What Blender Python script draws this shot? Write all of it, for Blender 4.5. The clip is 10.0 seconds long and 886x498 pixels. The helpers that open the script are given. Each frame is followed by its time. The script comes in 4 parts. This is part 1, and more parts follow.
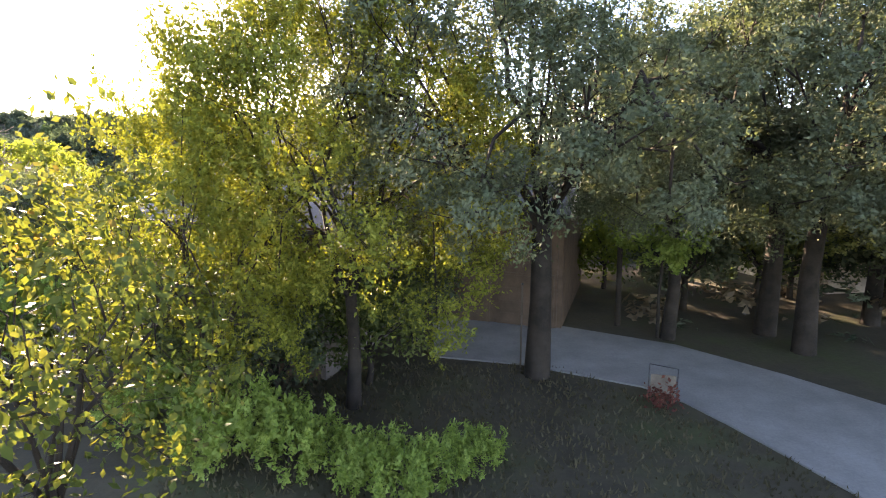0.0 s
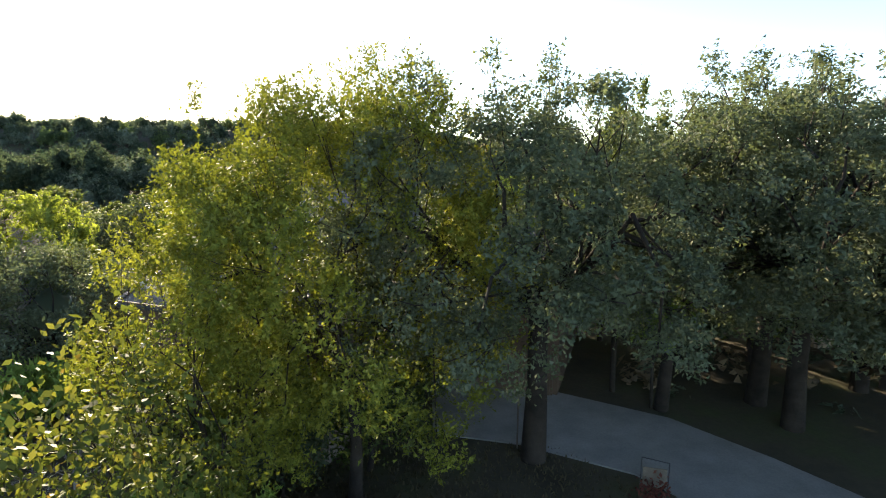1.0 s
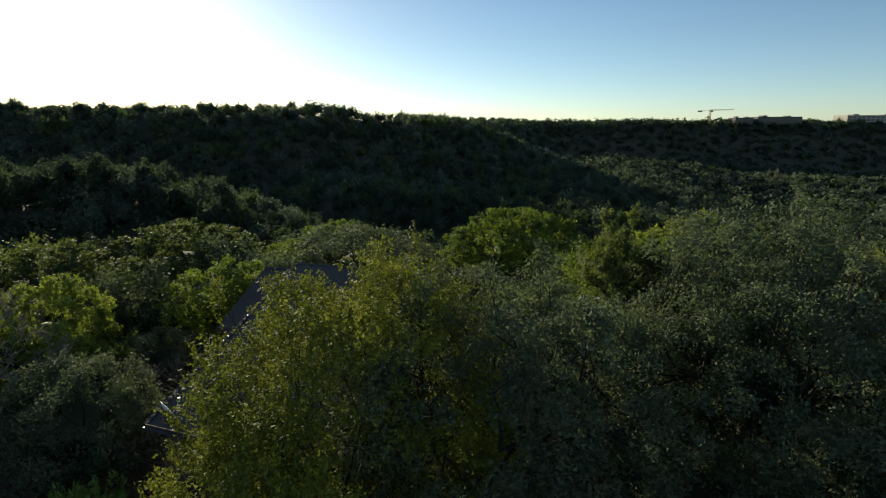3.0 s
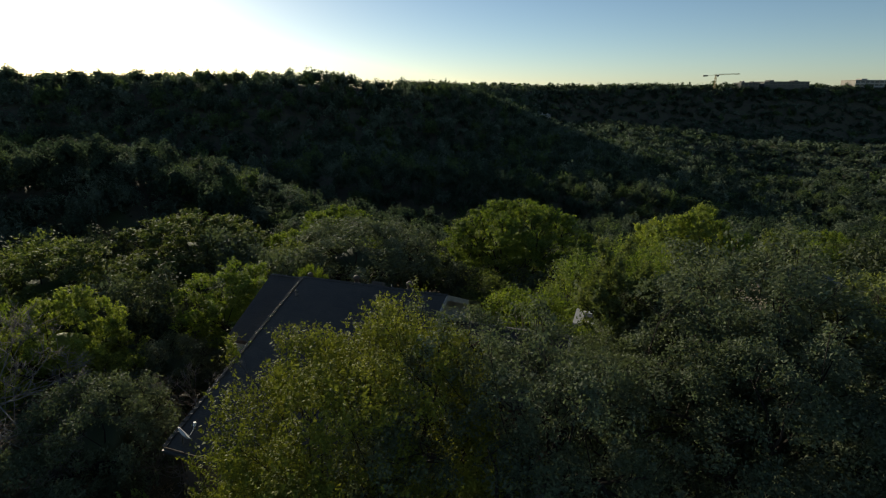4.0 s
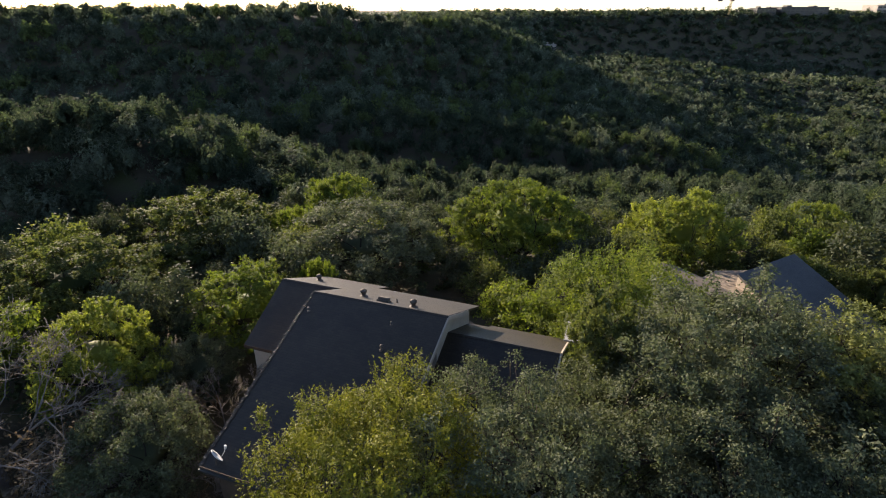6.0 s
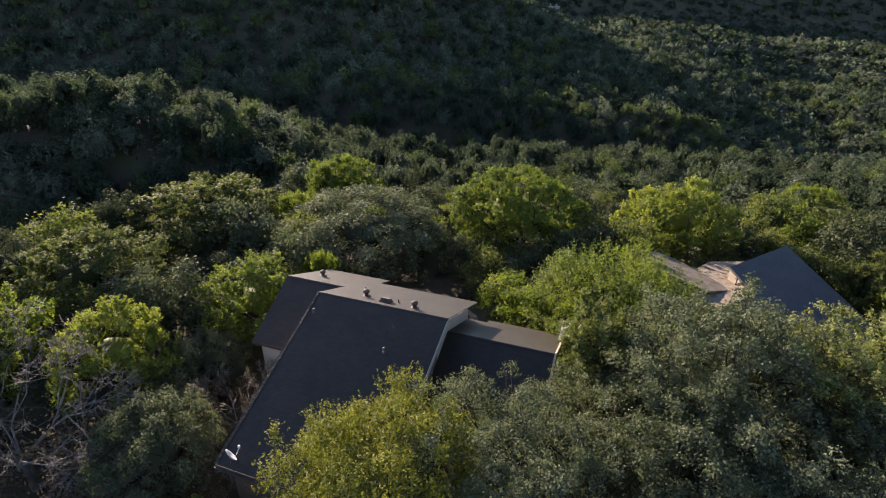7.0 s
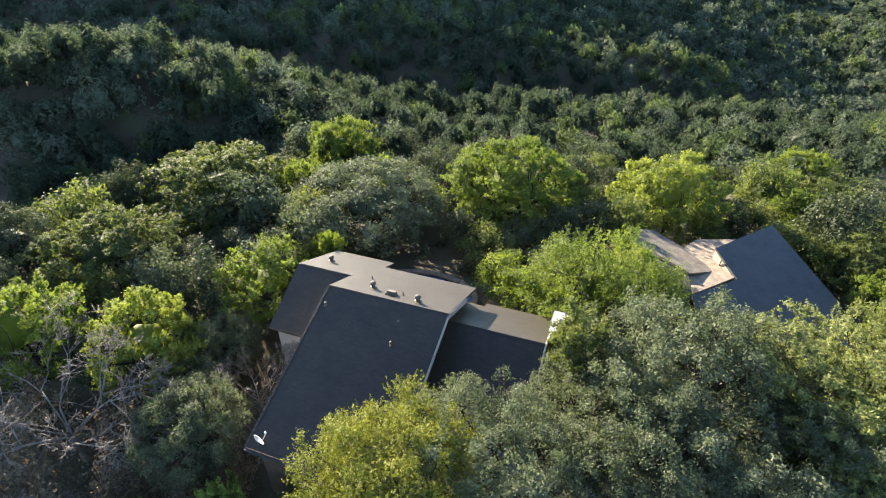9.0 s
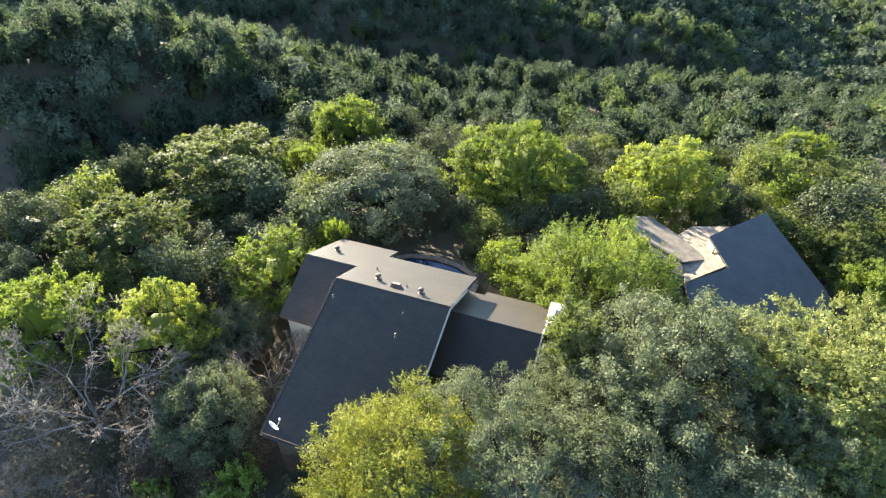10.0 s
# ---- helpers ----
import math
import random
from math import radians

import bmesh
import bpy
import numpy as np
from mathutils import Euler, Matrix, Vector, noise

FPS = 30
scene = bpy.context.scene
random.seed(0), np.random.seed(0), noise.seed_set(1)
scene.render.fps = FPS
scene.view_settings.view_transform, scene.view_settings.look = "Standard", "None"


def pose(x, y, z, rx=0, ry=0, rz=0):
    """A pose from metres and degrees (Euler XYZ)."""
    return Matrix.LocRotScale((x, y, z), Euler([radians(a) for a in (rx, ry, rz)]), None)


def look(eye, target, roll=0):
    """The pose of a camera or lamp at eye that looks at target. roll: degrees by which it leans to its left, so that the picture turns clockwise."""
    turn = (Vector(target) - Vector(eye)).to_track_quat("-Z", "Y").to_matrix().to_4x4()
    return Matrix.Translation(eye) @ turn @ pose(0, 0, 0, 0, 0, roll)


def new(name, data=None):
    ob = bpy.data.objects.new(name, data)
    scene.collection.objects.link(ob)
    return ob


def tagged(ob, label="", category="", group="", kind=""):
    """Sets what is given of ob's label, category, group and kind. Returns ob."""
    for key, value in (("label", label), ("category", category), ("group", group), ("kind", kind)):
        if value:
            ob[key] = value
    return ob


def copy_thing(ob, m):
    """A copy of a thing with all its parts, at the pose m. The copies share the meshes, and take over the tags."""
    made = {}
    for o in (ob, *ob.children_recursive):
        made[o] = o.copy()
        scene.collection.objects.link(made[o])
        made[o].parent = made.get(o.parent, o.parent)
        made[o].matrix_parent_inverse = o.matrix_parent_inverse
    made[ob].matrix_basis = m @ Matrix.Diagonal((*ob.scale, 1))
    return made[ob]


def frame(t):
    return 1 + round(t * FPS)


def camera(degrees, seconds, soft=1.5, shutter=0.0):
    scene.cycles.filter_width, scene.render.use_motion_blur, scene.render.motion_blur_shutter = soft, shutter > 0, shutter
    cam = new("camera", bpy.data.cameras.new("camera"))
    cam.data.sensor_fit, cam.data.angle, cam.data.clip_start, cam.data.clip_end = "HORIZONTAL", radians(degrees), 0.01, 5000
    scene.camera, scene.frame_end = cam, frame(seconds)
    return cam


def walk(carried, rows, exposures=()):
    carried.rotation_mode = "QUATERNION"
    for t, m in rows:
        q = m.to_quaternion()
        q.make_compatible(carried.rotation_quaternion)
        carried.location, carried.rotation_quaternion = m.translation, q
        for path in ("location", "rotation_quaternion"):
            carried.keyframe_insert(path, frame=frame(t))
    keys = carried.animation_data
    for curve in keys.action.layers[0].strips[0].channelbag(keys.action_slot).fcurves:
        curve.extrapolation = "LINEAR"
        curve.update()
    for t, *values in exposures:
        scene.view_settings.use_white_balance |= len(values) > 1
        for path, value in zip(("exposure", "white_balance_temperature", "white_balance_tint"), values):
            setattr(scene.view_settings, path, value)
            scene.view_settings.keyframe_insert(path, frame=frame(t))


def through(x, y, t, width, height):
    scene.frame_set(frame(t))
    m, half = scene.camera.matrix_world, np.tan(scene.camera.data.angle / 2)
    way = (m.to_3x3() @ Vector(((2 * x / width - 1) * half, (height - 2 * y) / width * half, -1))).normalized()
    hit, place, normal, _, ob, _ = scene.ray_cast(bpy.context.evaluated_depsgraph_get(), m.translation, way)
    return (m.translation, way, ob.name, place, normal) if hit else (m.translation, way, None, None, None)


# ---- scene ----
cam = camera(79.17, 10.0, 1.1)
PATH = [
    (0.0, pose(0.086, 0.106, 6.818, 80.14, 0.00, 0.55)),
    (0.5, pose(0.070, 0.131, 8.263, 80.04, -0.20, 0.50)),
    (1.0, pose(0.055, 0.123, 9.714, 80.00, -0.15, 0.40)),
    (1.5, pose(0.041, 0.091, 11.164, 79.73, 0.10, 0.30)),
    (2.0, pose(0.028, 0.046, 12.608, 79.55, 0.20, 0.33)),
    (2.5, pose(0.017, -0.005, 14.040, 78.90, 0.25, 0.35)),
    (3.0, pose(0.008, -0.056, 15.456, 77.15, 0.12, 0.42)),
    (3.5, pose(0.000, -0.101, 16.852, 75.20, 0.05, 0.50)),
    (4.0, pose(-0.006, -0.136, 18.225, 73.39, 0.07, 0.49)),
    (4.5, pose(-0.010, -0.158, 19.572, 71.54, 0.07, 0.54)),
    (5.0, pose(-0.014, -0.166, 20.893, 69.69, 0.06, 0.58)),
    (5.5, pose(-0.016, -0.158, 22.186, 67.82, 0.05, 0.62)),
    (6.0, pose(-0.018, -0.136, 23.452, 65.95, 0.01, 0.65)),
    (6.5, pose(-0.019, -0.102, 24.694, 64.05, -0.04, 0.67)),
    (7.0, pose(-0.020, -0.059, 25.913, 62.16, -0.06, 0.69)),
    (7.5, pose(-0.023, -0.011, 27.114, 60.30, -0.06, 0.70)),
    (8.0, pose(-0.026, 0.035, 28.302, 58.44, -0.08, 0.72)),
    (8.5, pose(-0.032, 0.072, 29.485, 56.59, -0.07, 0.74)),
    (9.0, pose(-0.040, 0.094, 30.669, 54.74, -0.05, 0.79)),
    (9.5, pose(-0.051, 0.089, 31.866, 52.90, -0.02, 0.85)),
    (10.0, pose(-0.067, 0.047, 33.085, 51.07, 0.03, 0.95)),
]

EXPOSURES = [(0.0, 3.85, 7750, 27), (1.0, 2.65, 7150, 12), (2.5, 1.0, 6500, 1), (4.0, 0.22, 6500, 4), (4.5, 0.3, 6500, 5), (5.5, 1.2, 6800, 16), (7.0, 1.85, 6650, 24), (8.5, 2.5, 6450, 16), (10.0, 3.25, 6400, 10)]
walk(cam, PATH, EXPOSURES)

# ---- sky and sun ----
SUN_AZ, SUN_EL = radians(-32.6), radians(12.6)
world = bpy.data.worlds.new("sky")
scene.world = world
world.use_nodes = True
wn = world.node_tree.nodes
sky = wn.new("ShaderNodeTexSky")
sky.sky_type = "NISHITA"
sky.sun_disc = False
sky.sun_elevation, sky.sun_rotation = SUN_EL, SUN_AZ
sky.air_density, sky.dust_density, sky.ozone_density = 0.7, 0.25, 1.7
wn["Background"].inputs["Strength"].default_value = 0.084
world.node_tree.links.new(sky.outputs["Color"], wn["Background"].inputs["Color"])
sun_way = Vector((math.sin(SUN_AZ) * math.cos(SUN_EL), math.cos(SUN_AZ) * math.cos(SUN_EL), math.sin(SUN_EL)))
sun_data = bpy.data.lights.new("sun", "SUN")
sun_data.energy, sun_data.angle, sun_data.color = 4.6, radians(0.5), (1.0, 0.88, 0.68)
sun = new("sun", sun_data)
sun.matrix_world = look(sun_way * 200, (0, 0, 0))


# ---- materials ----
def material(name):
    m = bpy.data.materials.new(name)
    m.use_nodes = True
    return m, m.node_tree.nodes, m.node_tree.links, m.node_tree.nodes["Principled BSDF"]


def node(nodes, kind, **inputs):
    n = nodes.new(kind)
    for key, value in inputs.items():
        n.inputs[key].default_value = value
    return n


def rgba(c):
    return (c[0], c[1], c[2], 1.0)


def ramp(nodes, links, fac, stops):
    r = nodes.new("ShaderNodeValToRGB")
    while len(r.color_ramp.elements) < len(stops):
        r.color_ramp.elements.new(0.5)
    for e, (p, c) in zip(r.color_ramp.elements, stops):
        e.position, e.color = p, rgba(c)
    links.new(fac, r.inputs["Fac"])
    return r.outputs["Color"]


def place(nodes):
    """World position, so that patterns keep their size on all meshes."""
    return nodes.new("ShaderNodeNewGeometry").outputs["Position"]


def surface(name, stops, scale, fine, rough=0.85, bump=0.3, metal=0.0, spec=0.3):
    """Two scales of noise: broad stains through stops, fine grain in colour and bump."""
    m, ns, ln, bsdf = material(name)
    pos = place(ns)
    broad = node(ns, "ShaderNodeTexNoise", Scale=scale, Detail=4.0, Roughness=0.6)
    grain = node(ns, "ShaderNodeTexNoise", Scale=fine, Detail=3.0, Roughness=0.7)
    ln.new(pos, broad.inputs["Vector"]), ln.new(pos, grain.inputs["Vector"])
    colour = ramp(ns, ln, broad.outputs["Fac"], stops)
    mix = ns.new("ShaderNodeMix")
    mix.data_type, mix.blend_type = "RGBA", "OVERLAY"
    mix.inputs["Factor"].default_value = 0.35
    ln.new(colour, mix.inputs[6]), ln.new(grain.outputs["Color"], mix.inputs[7])
    grey = ns.new("ShaderNodeRGBToBW")
    ln.new(grain.outputs["Color"], grey.inputs[0]), ln.new(grey.outputs[0], mix.inputs[7])
    ln.new(mix.outputs[2], bsdf.inputs["Base Color"])
    b = node(ns, "ShaderNodeBump", Strength=bump, Distance=0.02)
    ln.new(grain.outputs["Fac"], b.inputs["Height"]), ln.new(b.outputs["Normal"], bsdf.inputs["Normal"])
    bsdf.inputs["Roughness"].default_value, bsdf.inputs["Metallic"].default_value = rough, metal
    bsdf.inputs["Specular IOR Level"].default_value = spec
    return m


def leaf_material(name, stops, through_colour, through=0.35, rough=0.5, spec=0.35, patch=0.35, shaded_relief=0.0):
    """Leaves: colour by leaf and by branch-sized patches; some light passes through the blade. Where bumped, the gaps
    between sprays are painted darker, as shade.
    """
    m, ns, ln, bsdf = material(name)
    geo = ns.new("ShaderNodeNewGeometry")
    patches = node(ns, "ShaderNodeTexNoise", Scale=patch, Detail=2.0)
    ln.new(geo.outputs["Position"], patches.inputs["Vector"])
    mixed = ns.new("ShaderNodeMath")
    mixed.operation = "MULTIPLY_ADD"
    mixed.inputs[1].default_value = 0.45
    ln.new(geo.outputs["Random Per Island"], mixed.inputs[0])
    half = ns.new("ShaderNodeMath")
    half.operation = "MULTIPLY_ADD"
    half.inputs[1].default_value, half.inputs[2].default_value = 1.1, -0.28
    ln.new(patches.outputs["Fac"], half.inputs[0]), ln.new(half.outputs[0], mixed.inputs[2])
    colour = ramp(ns, ln, mixed.outputs[0], stops)
    ln.new(colour, bsdf.inputs["Base Color"])
    bsdf.inputs["Roughness"].default_value, bsdf.inputs["Specular IOR Level"].default_value = rough, spec
    glow = ns.new("ShaderNodeBsdfTranslucent")
    if shaded_relief:
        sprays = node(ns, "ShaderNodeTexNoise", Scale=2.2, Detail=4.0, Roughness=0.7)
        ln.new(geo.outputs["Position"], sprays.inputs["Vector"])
        bump = node(ns, "ShaderNodeBump", Strength=1.0, Distance=shaded_relief)
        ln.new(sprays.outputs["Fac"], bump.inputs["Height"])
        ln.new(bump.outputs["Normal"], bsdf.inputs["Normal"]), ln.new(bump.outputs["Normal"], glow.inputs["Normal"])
        # shade in the hollows between sprays, multiplied into the leaf colour
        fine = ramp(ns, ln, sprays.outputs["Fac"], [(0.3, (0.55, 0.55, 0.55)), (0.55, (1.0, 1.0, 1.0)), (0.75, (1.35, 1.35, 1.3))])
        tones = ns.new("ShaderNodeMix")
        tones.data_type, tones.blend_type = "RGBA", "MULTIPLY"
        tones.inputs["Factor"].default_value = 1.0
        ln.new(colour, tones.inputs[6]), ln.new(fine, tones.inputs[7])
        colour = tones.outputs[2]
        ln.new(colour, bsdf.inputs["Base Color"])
    tint = ns.new("ShaderNodeMix")
    tint.data_type, tint.blend_type = "RGBA", "MULTIPLY"
    tint.inputs["Factor"].default_value = 1.0
    tint.inputs[7].default_value = rgba(through_colour)
    ln.new(colour, tint.inputs[6]), ln.new(tint.outputs[2], glow.inputs["Color"])
    blend = node(ns, "ShaderNodeMixShader", Fac=through)
    ln.new(bsdf.outputs[0], blend.inputs[1]), ln.new(glow.outputs[0], blend.inputs[2])
    ln.new(blend.outputs[0], ns["Material Output"].inputs["Surface"])
    return m


YELLOW_LEAF = leaf_material("yellow_green_leaf", [(0.1, (0.07, 0.084, 0.013)), (0.5, (0.15, 0.163, 0.023)), (0.9, (0.252, 0.255, 0.043))], (1.5, 1.5, 1.0), 0.25, 0.7, 0.15)
BRIGHT_LEAF = leaf_material("bright_green_leaf", [(0.1, (0.046, 0.072, 0.016)), (0.5, (0.094, 0.128, 0.026)), (0.9, (0.164, 0.192, 0.044))], (2.6, 2.6, 1.1), 0.33, 0.7, 0.15)
OAK_LEAF = leaf_material("grey_green_oak_leaf", [(0.1, (0.051, 0.062, 0.035)), (0.5, (0.101, 0.119, 0.068)), (0.9, (0.169, 0.182, 0.115))], (1.5, 1.6, 1.0), 0.24, 0.72, 0.1)
GREEN_LEAF = leaf_material("mid_green_leaf", [(0.1, (0.037, 0.054, 0.021)), (0.5, (0.076, 0.097, 0.035)), (0.9, (0.137, 0.149, 0.057))], (2.4, 2.4, 1.1), 0.28, 0.72, 0.1)
DARK_LEAF = leaf_material("dark_juniper_leaf", [(0.1, (0.031, 0.042, 0.024)), (0.5, (0.057, 0.070, 0.040)), (0.9, (0.098, 0.108, 0.062))], (1.6, 1.7, 1.0), 0.17, 0.72, 0.1)
AUTUMN_LEAF = leaf_material("turning_leaf", [(0.1, (0.04, 0.055, 0.014)), (0.5, (0.08, 0.10, 0.02)), (0.82, (0.14, 0.135, 0.028)), (0.98, (0.2, 0.095, 0.03))], (1.6, 1.55, 0.9), 0.28, 0.65, 0.2)
DRY_LEAF = leaf_material("dry_brown_leaf", [(0.1, (0.09, 0.075, 0.05)), (0.5, (0.18, 0.135, 0.088)), (0.9, (0.27, 0.215, 0.145))], (1.5, 1.4, 1.0), 0.25, 0.8, 0.1)
DRY_GRASS = leaf_material("short_dry_grass", [(0.1, (0.045, 0.04, 0.022)), (0.5, (0.082, 0.07, 0.04)), (0.9, (0.13, 0.108, 0.064))], (1.5, 1.4, 1.0), 0.2, 0.85, 0.1)
# sun on the low shrubs and the sapling is put into this bright colour
SUNLIT_LIME_LEAF = leaf_material("sunlit_lime_leaf", [(0.1, (0.10, 0.15, 0.035)), (0.5, (0.19, 0.26, 0.055)), (0.9, (0.30, 0.36, 0.10))], (1.3, 1.4, 1.0), 0.4, 0.65, 0.2)
RED_LEAF = leaf_material("dull_red_leaf", [(0.1, (0.05, 0.018, 0.014)), (0.5, (0.10, 0.032, 0.025)), (0.9, (0.16, 0.06, 0.04))], (1.5, 1.2, 1.0), 0.25, 0.7, 0.15)
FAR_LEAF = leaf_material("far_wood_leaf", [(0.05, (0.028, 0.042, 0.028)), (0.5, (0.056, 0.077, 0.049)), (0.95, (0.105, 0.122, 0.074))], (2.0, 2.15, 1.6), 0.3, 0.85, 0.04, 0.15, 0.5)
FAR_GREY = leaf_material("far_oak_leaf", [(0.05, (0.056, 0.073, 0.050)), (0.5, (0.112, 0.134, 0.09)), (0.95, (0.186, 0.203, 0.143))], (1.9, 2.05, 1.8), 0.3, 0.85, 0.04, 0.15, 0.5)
PALE_LEAF = leaf_material("pale_yellow_green_leaf", [(0.1, (0.087, 0.104, 0.035)), (0.5, (0.155, 0.176, 0.058)), (0.9, (0.232, 0.248, 0.098))], (1.9, 1.9, 1.0), 0.25, 0.7, 0.15)
SUN_LEAF = leaf_material("sunny_yellow_green_leaf", [(0.1, (0.081, 0.107, 0.025)), (0.5, (0.143, 0.174, 0.04)), (0.9, (0.224, 0.246, 0.067))], (2.3, 2.3, 1.0), 0.36, 0.7, 0.15)
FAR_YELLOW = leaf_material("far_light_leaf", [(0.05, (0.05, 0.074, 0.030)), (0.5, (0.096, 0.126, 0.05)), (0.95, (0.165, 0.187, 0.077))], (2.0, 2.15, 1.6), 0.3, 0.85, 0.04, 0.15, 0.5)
BARK = surface("bark", [(0.3, (0.017, 0.013, 0.01)), (0.7, (0.045, 0.035, 0.027))], 2.0, 25.0, 0.95, 0.8)
DEAD_WOOD = surface("bleached_dead_wood", [(0.3, (0.13, 0.11, 0.093)), (0.7, (0.26, 0.228, 0.195))], 2.0, 25.0, 0.9, 0.6)
SOIL = surface("woodland_floor", [(0.3, (0.045, 0.038, 0.025)), (0.5, (0.075, 0.062, 0.038)), (0.7, (0.07, 0.08, 0.03))], 0.25, 6.0, 0.95, 0.8)
CONCRETE = surface("pale_driveway_concrete", [(0.3, (0.19, 0.18, 0.165)), (0.7, (0.28, 0.265, 0.245))], 0.6, 14.0, 0.9, 0.3)


def shingle_material(name, tones):
    """Asphalt shingles: courses of tabs 0.33 m wide and 0.14 m deep, mottled and streaked."""
    m, ns, ln, bsdf = material(name)
    co = ns.new("ShaderNodeTexCoord").outputs["Object"]
    tabs = node(ns, "ShaderNodeTexBrick", Scale=1.0, Bias=0.0)
    for key, value in (("Brick Width", 0.33), ("Row Height", 0.14), ("Mortar Size", 0.012), ("Mortar Smooth", 0.3)):
        tabs.inputs[key].default_value = value
    tabs.inputs["Color1"].default_value, tabs.inputs["Color2"].default_value = rgba(tones[0]), rgba(tones[1])
    tabs.inputs["Mortar"].default_value = rgba([v * 0.72 for v in tones[0]])
    ln.new(co, tabs.inputs["Vector"])
    stain = node(ns, "ShaderNodeTexNoise", Scale=0.7, Detail=5.0, Roughness=0.65)
    grain = node(ns, "ShaderNodeTexNoise", Scale=18.0, Detail=3.0)
    ln.new(co, stain.inputs["Vector"]), ln.new(co, grain.inputs["Vector"])
    tone = ramp(ns, ln, stain.outputs["Fac"], [(0.3, (0.72, 0.72, 0.74)), (0.5, (1.0, 1.0, 1.0)), (0.72, (1.22, 1.2, 1.16))])
    mix = ns.new("ShaderNodeMix")
    mix.data_type, mix.blend_type = "RGBA", "MULTIPLY"
    mix.inputs["Factor"].default_value = 1.0
    ln.new(tabs.outputs["Color"], mix.inputs[6]), ln.new(tone, mix.inputs[7])
    ln.new(mix.outputs[2], bsdf.inputs["Base Color"])
    high = ns.new("ShaderNodeMath")
    high.operation = "MULTIPLY_ADD"
    high.inputs[1].default_value = 0.4
    ln.new(grain.outputs["Fac"], high.inputs[0])
    flat = ns.new("ShaderNodeMath")
    flat.operation = "SUBTRACT"
    flat.inputs[0].default_value = 1.0
    ln.new(tabs.outputs["Fac"], flat.inputs[1]), ln.new(flat.outputs[0], high.inputs[2])
    bump = node(ns, "ShaderNodeBump", Strength=0.4, Distance=0.008)
    ln.new(high.outputs[0], bump.inputs["Height"]), ln.new(bump.outputs["Normal"], bsdf.inputs["Normal"])
    bsdf.inputs["Roughness"].default_value, bsdf.inputs["Specular IOR Level"].default_value = 0.5, 0.42
    return m


SHINGLE = shingle_material("weathered_asphalt_shingle", ((0.031, 0.024, 0.015), (0.042, 0.032, 0.02)))
LITTER = surface("leaf_strewn_shingle", [(0.35, (0.17, 0.14, 0.105)), (0.5, (0.24, 0.19, 0.14)), (0.65, (0.30, 0.245, 0.18))], 2.2, 14.0, 0.85, 0.8)
# sheen and haze over the second roof are put into these lighter tones
PALE_SHINGLE = shingle_material("pale_sheen_shingle", ((0.05, 0.049, 0.046), (0.06, 0.058, 0.055)))
STUCCO = surface("cream_stucco", [(0.3, (0.48, 0.42, 0.33)), (0.7, (0.58, 0.515, 0.41))], 0.8, 30.0, 0.9, 0.3)
TAN_WALL = surface("tan_painted_wall", [(0.3, (0.27, 0.22, 0.17)), (0.7, (0.36, 0.30, 0.235))], 0.8, 30.0, 0.9, 0.3)
DUSTY_SHINGLE = surface("dusty_tan_shingle", [(0.35, (0.10, 0.086, 0.07)), (0.5, (0.14, 0.12, 0.096)), (0.65, (0.185, 0.155, 0.122))], 1.6, 12.0, 0.85, 0.6)
TRIM = surface("weathered_cream_trim_paint", [(0.3, (0.42, 0.355, 0.28)), (0.7, (0.54, 0.465, 0.375))], 1.2, 30.0, 0.6, 0.1)
GALVANISED = surface("galvanised_metal", [(0.3, (0.10, 0.08, 0.06)), (0.7, (0.17, 0.137, 0.107))], 3.0, 30.0, 0.65, 0.1, 0.0, 0.3)
DISH_PAINT = surface("pale_grey_dish_paint", [(0.3, (0.55, 0.55, 0.55)), (0.7, (0.68, 0.68, 0.67))], 3.0, 40.0, 0.45, 0.05)
WHITE_METAL = surface("weathered_pale_sheet_metal", [(0.3, (0.34, 0.325, 0.29)), (0.7, (0.45, 0.43, 0.385))], 1.5, 30.0, 0.6, 0.05)
SIDING = surface("brown_stained_siding", [(0.3, (0.07, 0.045, 0.03)), (0.7, (0.12, 0.08, 0.055))], 1.5, 20.0, 0.8, 0.4)
GREY_SIDING = surface("weathered_grey_brown_siding", [(0.3, (0.15, 0.125, 0.105)), (0.7, (0.22, 0.19, 0.165))], 1.5, 20.0, 0.85, 0.4)
DARK_METAL = surface("dark_painted_metal", [(0.3, (0.03, 0.03, 0.03)), (0.7, (0.06, 0.058, 0.055))], 2.0, 30.0, 0.5, 0.1)
CRANE_PAINT = surface("weathered_yellow_crane_paint", [(0.3, (0.25, 0.19, 0.07)), (0.7, (0.36, 0.27, 0.1))], 0.5, 5.0, 0.6, 0.1)
# office cladding with the shade on the facing walls put into its colour
SHADED_CLADDING = surface("shaded_building_cladding", [(0.3, (0.06, 0.06, 0.062)), (0.7, (0.10, 0.098, 0.095))], 0.1, 2.0, 0.8, 0.1)
OFFICE_WALL = surface("tan_office_cladding", [(0.3, (0.28, 0.25, 0.22)), (0.7, (0.40, 0.36, 0.31))], 0.1, 2.0, 0.8, 0.1)
GLASS_DARK = surface("dark_window_glass", [(0.3, (0.02, 0.025, 0.03)), (0.7, (0.04, 0.045, 0.05))], 0.2, 3.0, 0.15, 0.0, 0.0, 0.6)
WATER = surface("blue_pool_water", [(0.3, (0.004, 0.011, 0.03)), (0.7, (0.007, 0.023, 0.058))], 0.6, 3.0, 0.08, 0.15, 0.0, 0.5)
STONE = surface("limestone_coping", [(0.3, (0.11, 0.09, 0.065)), (0.7, (0.175, 0.145, 0.11))], 0.9, 14.0, 0.9, 0.5)


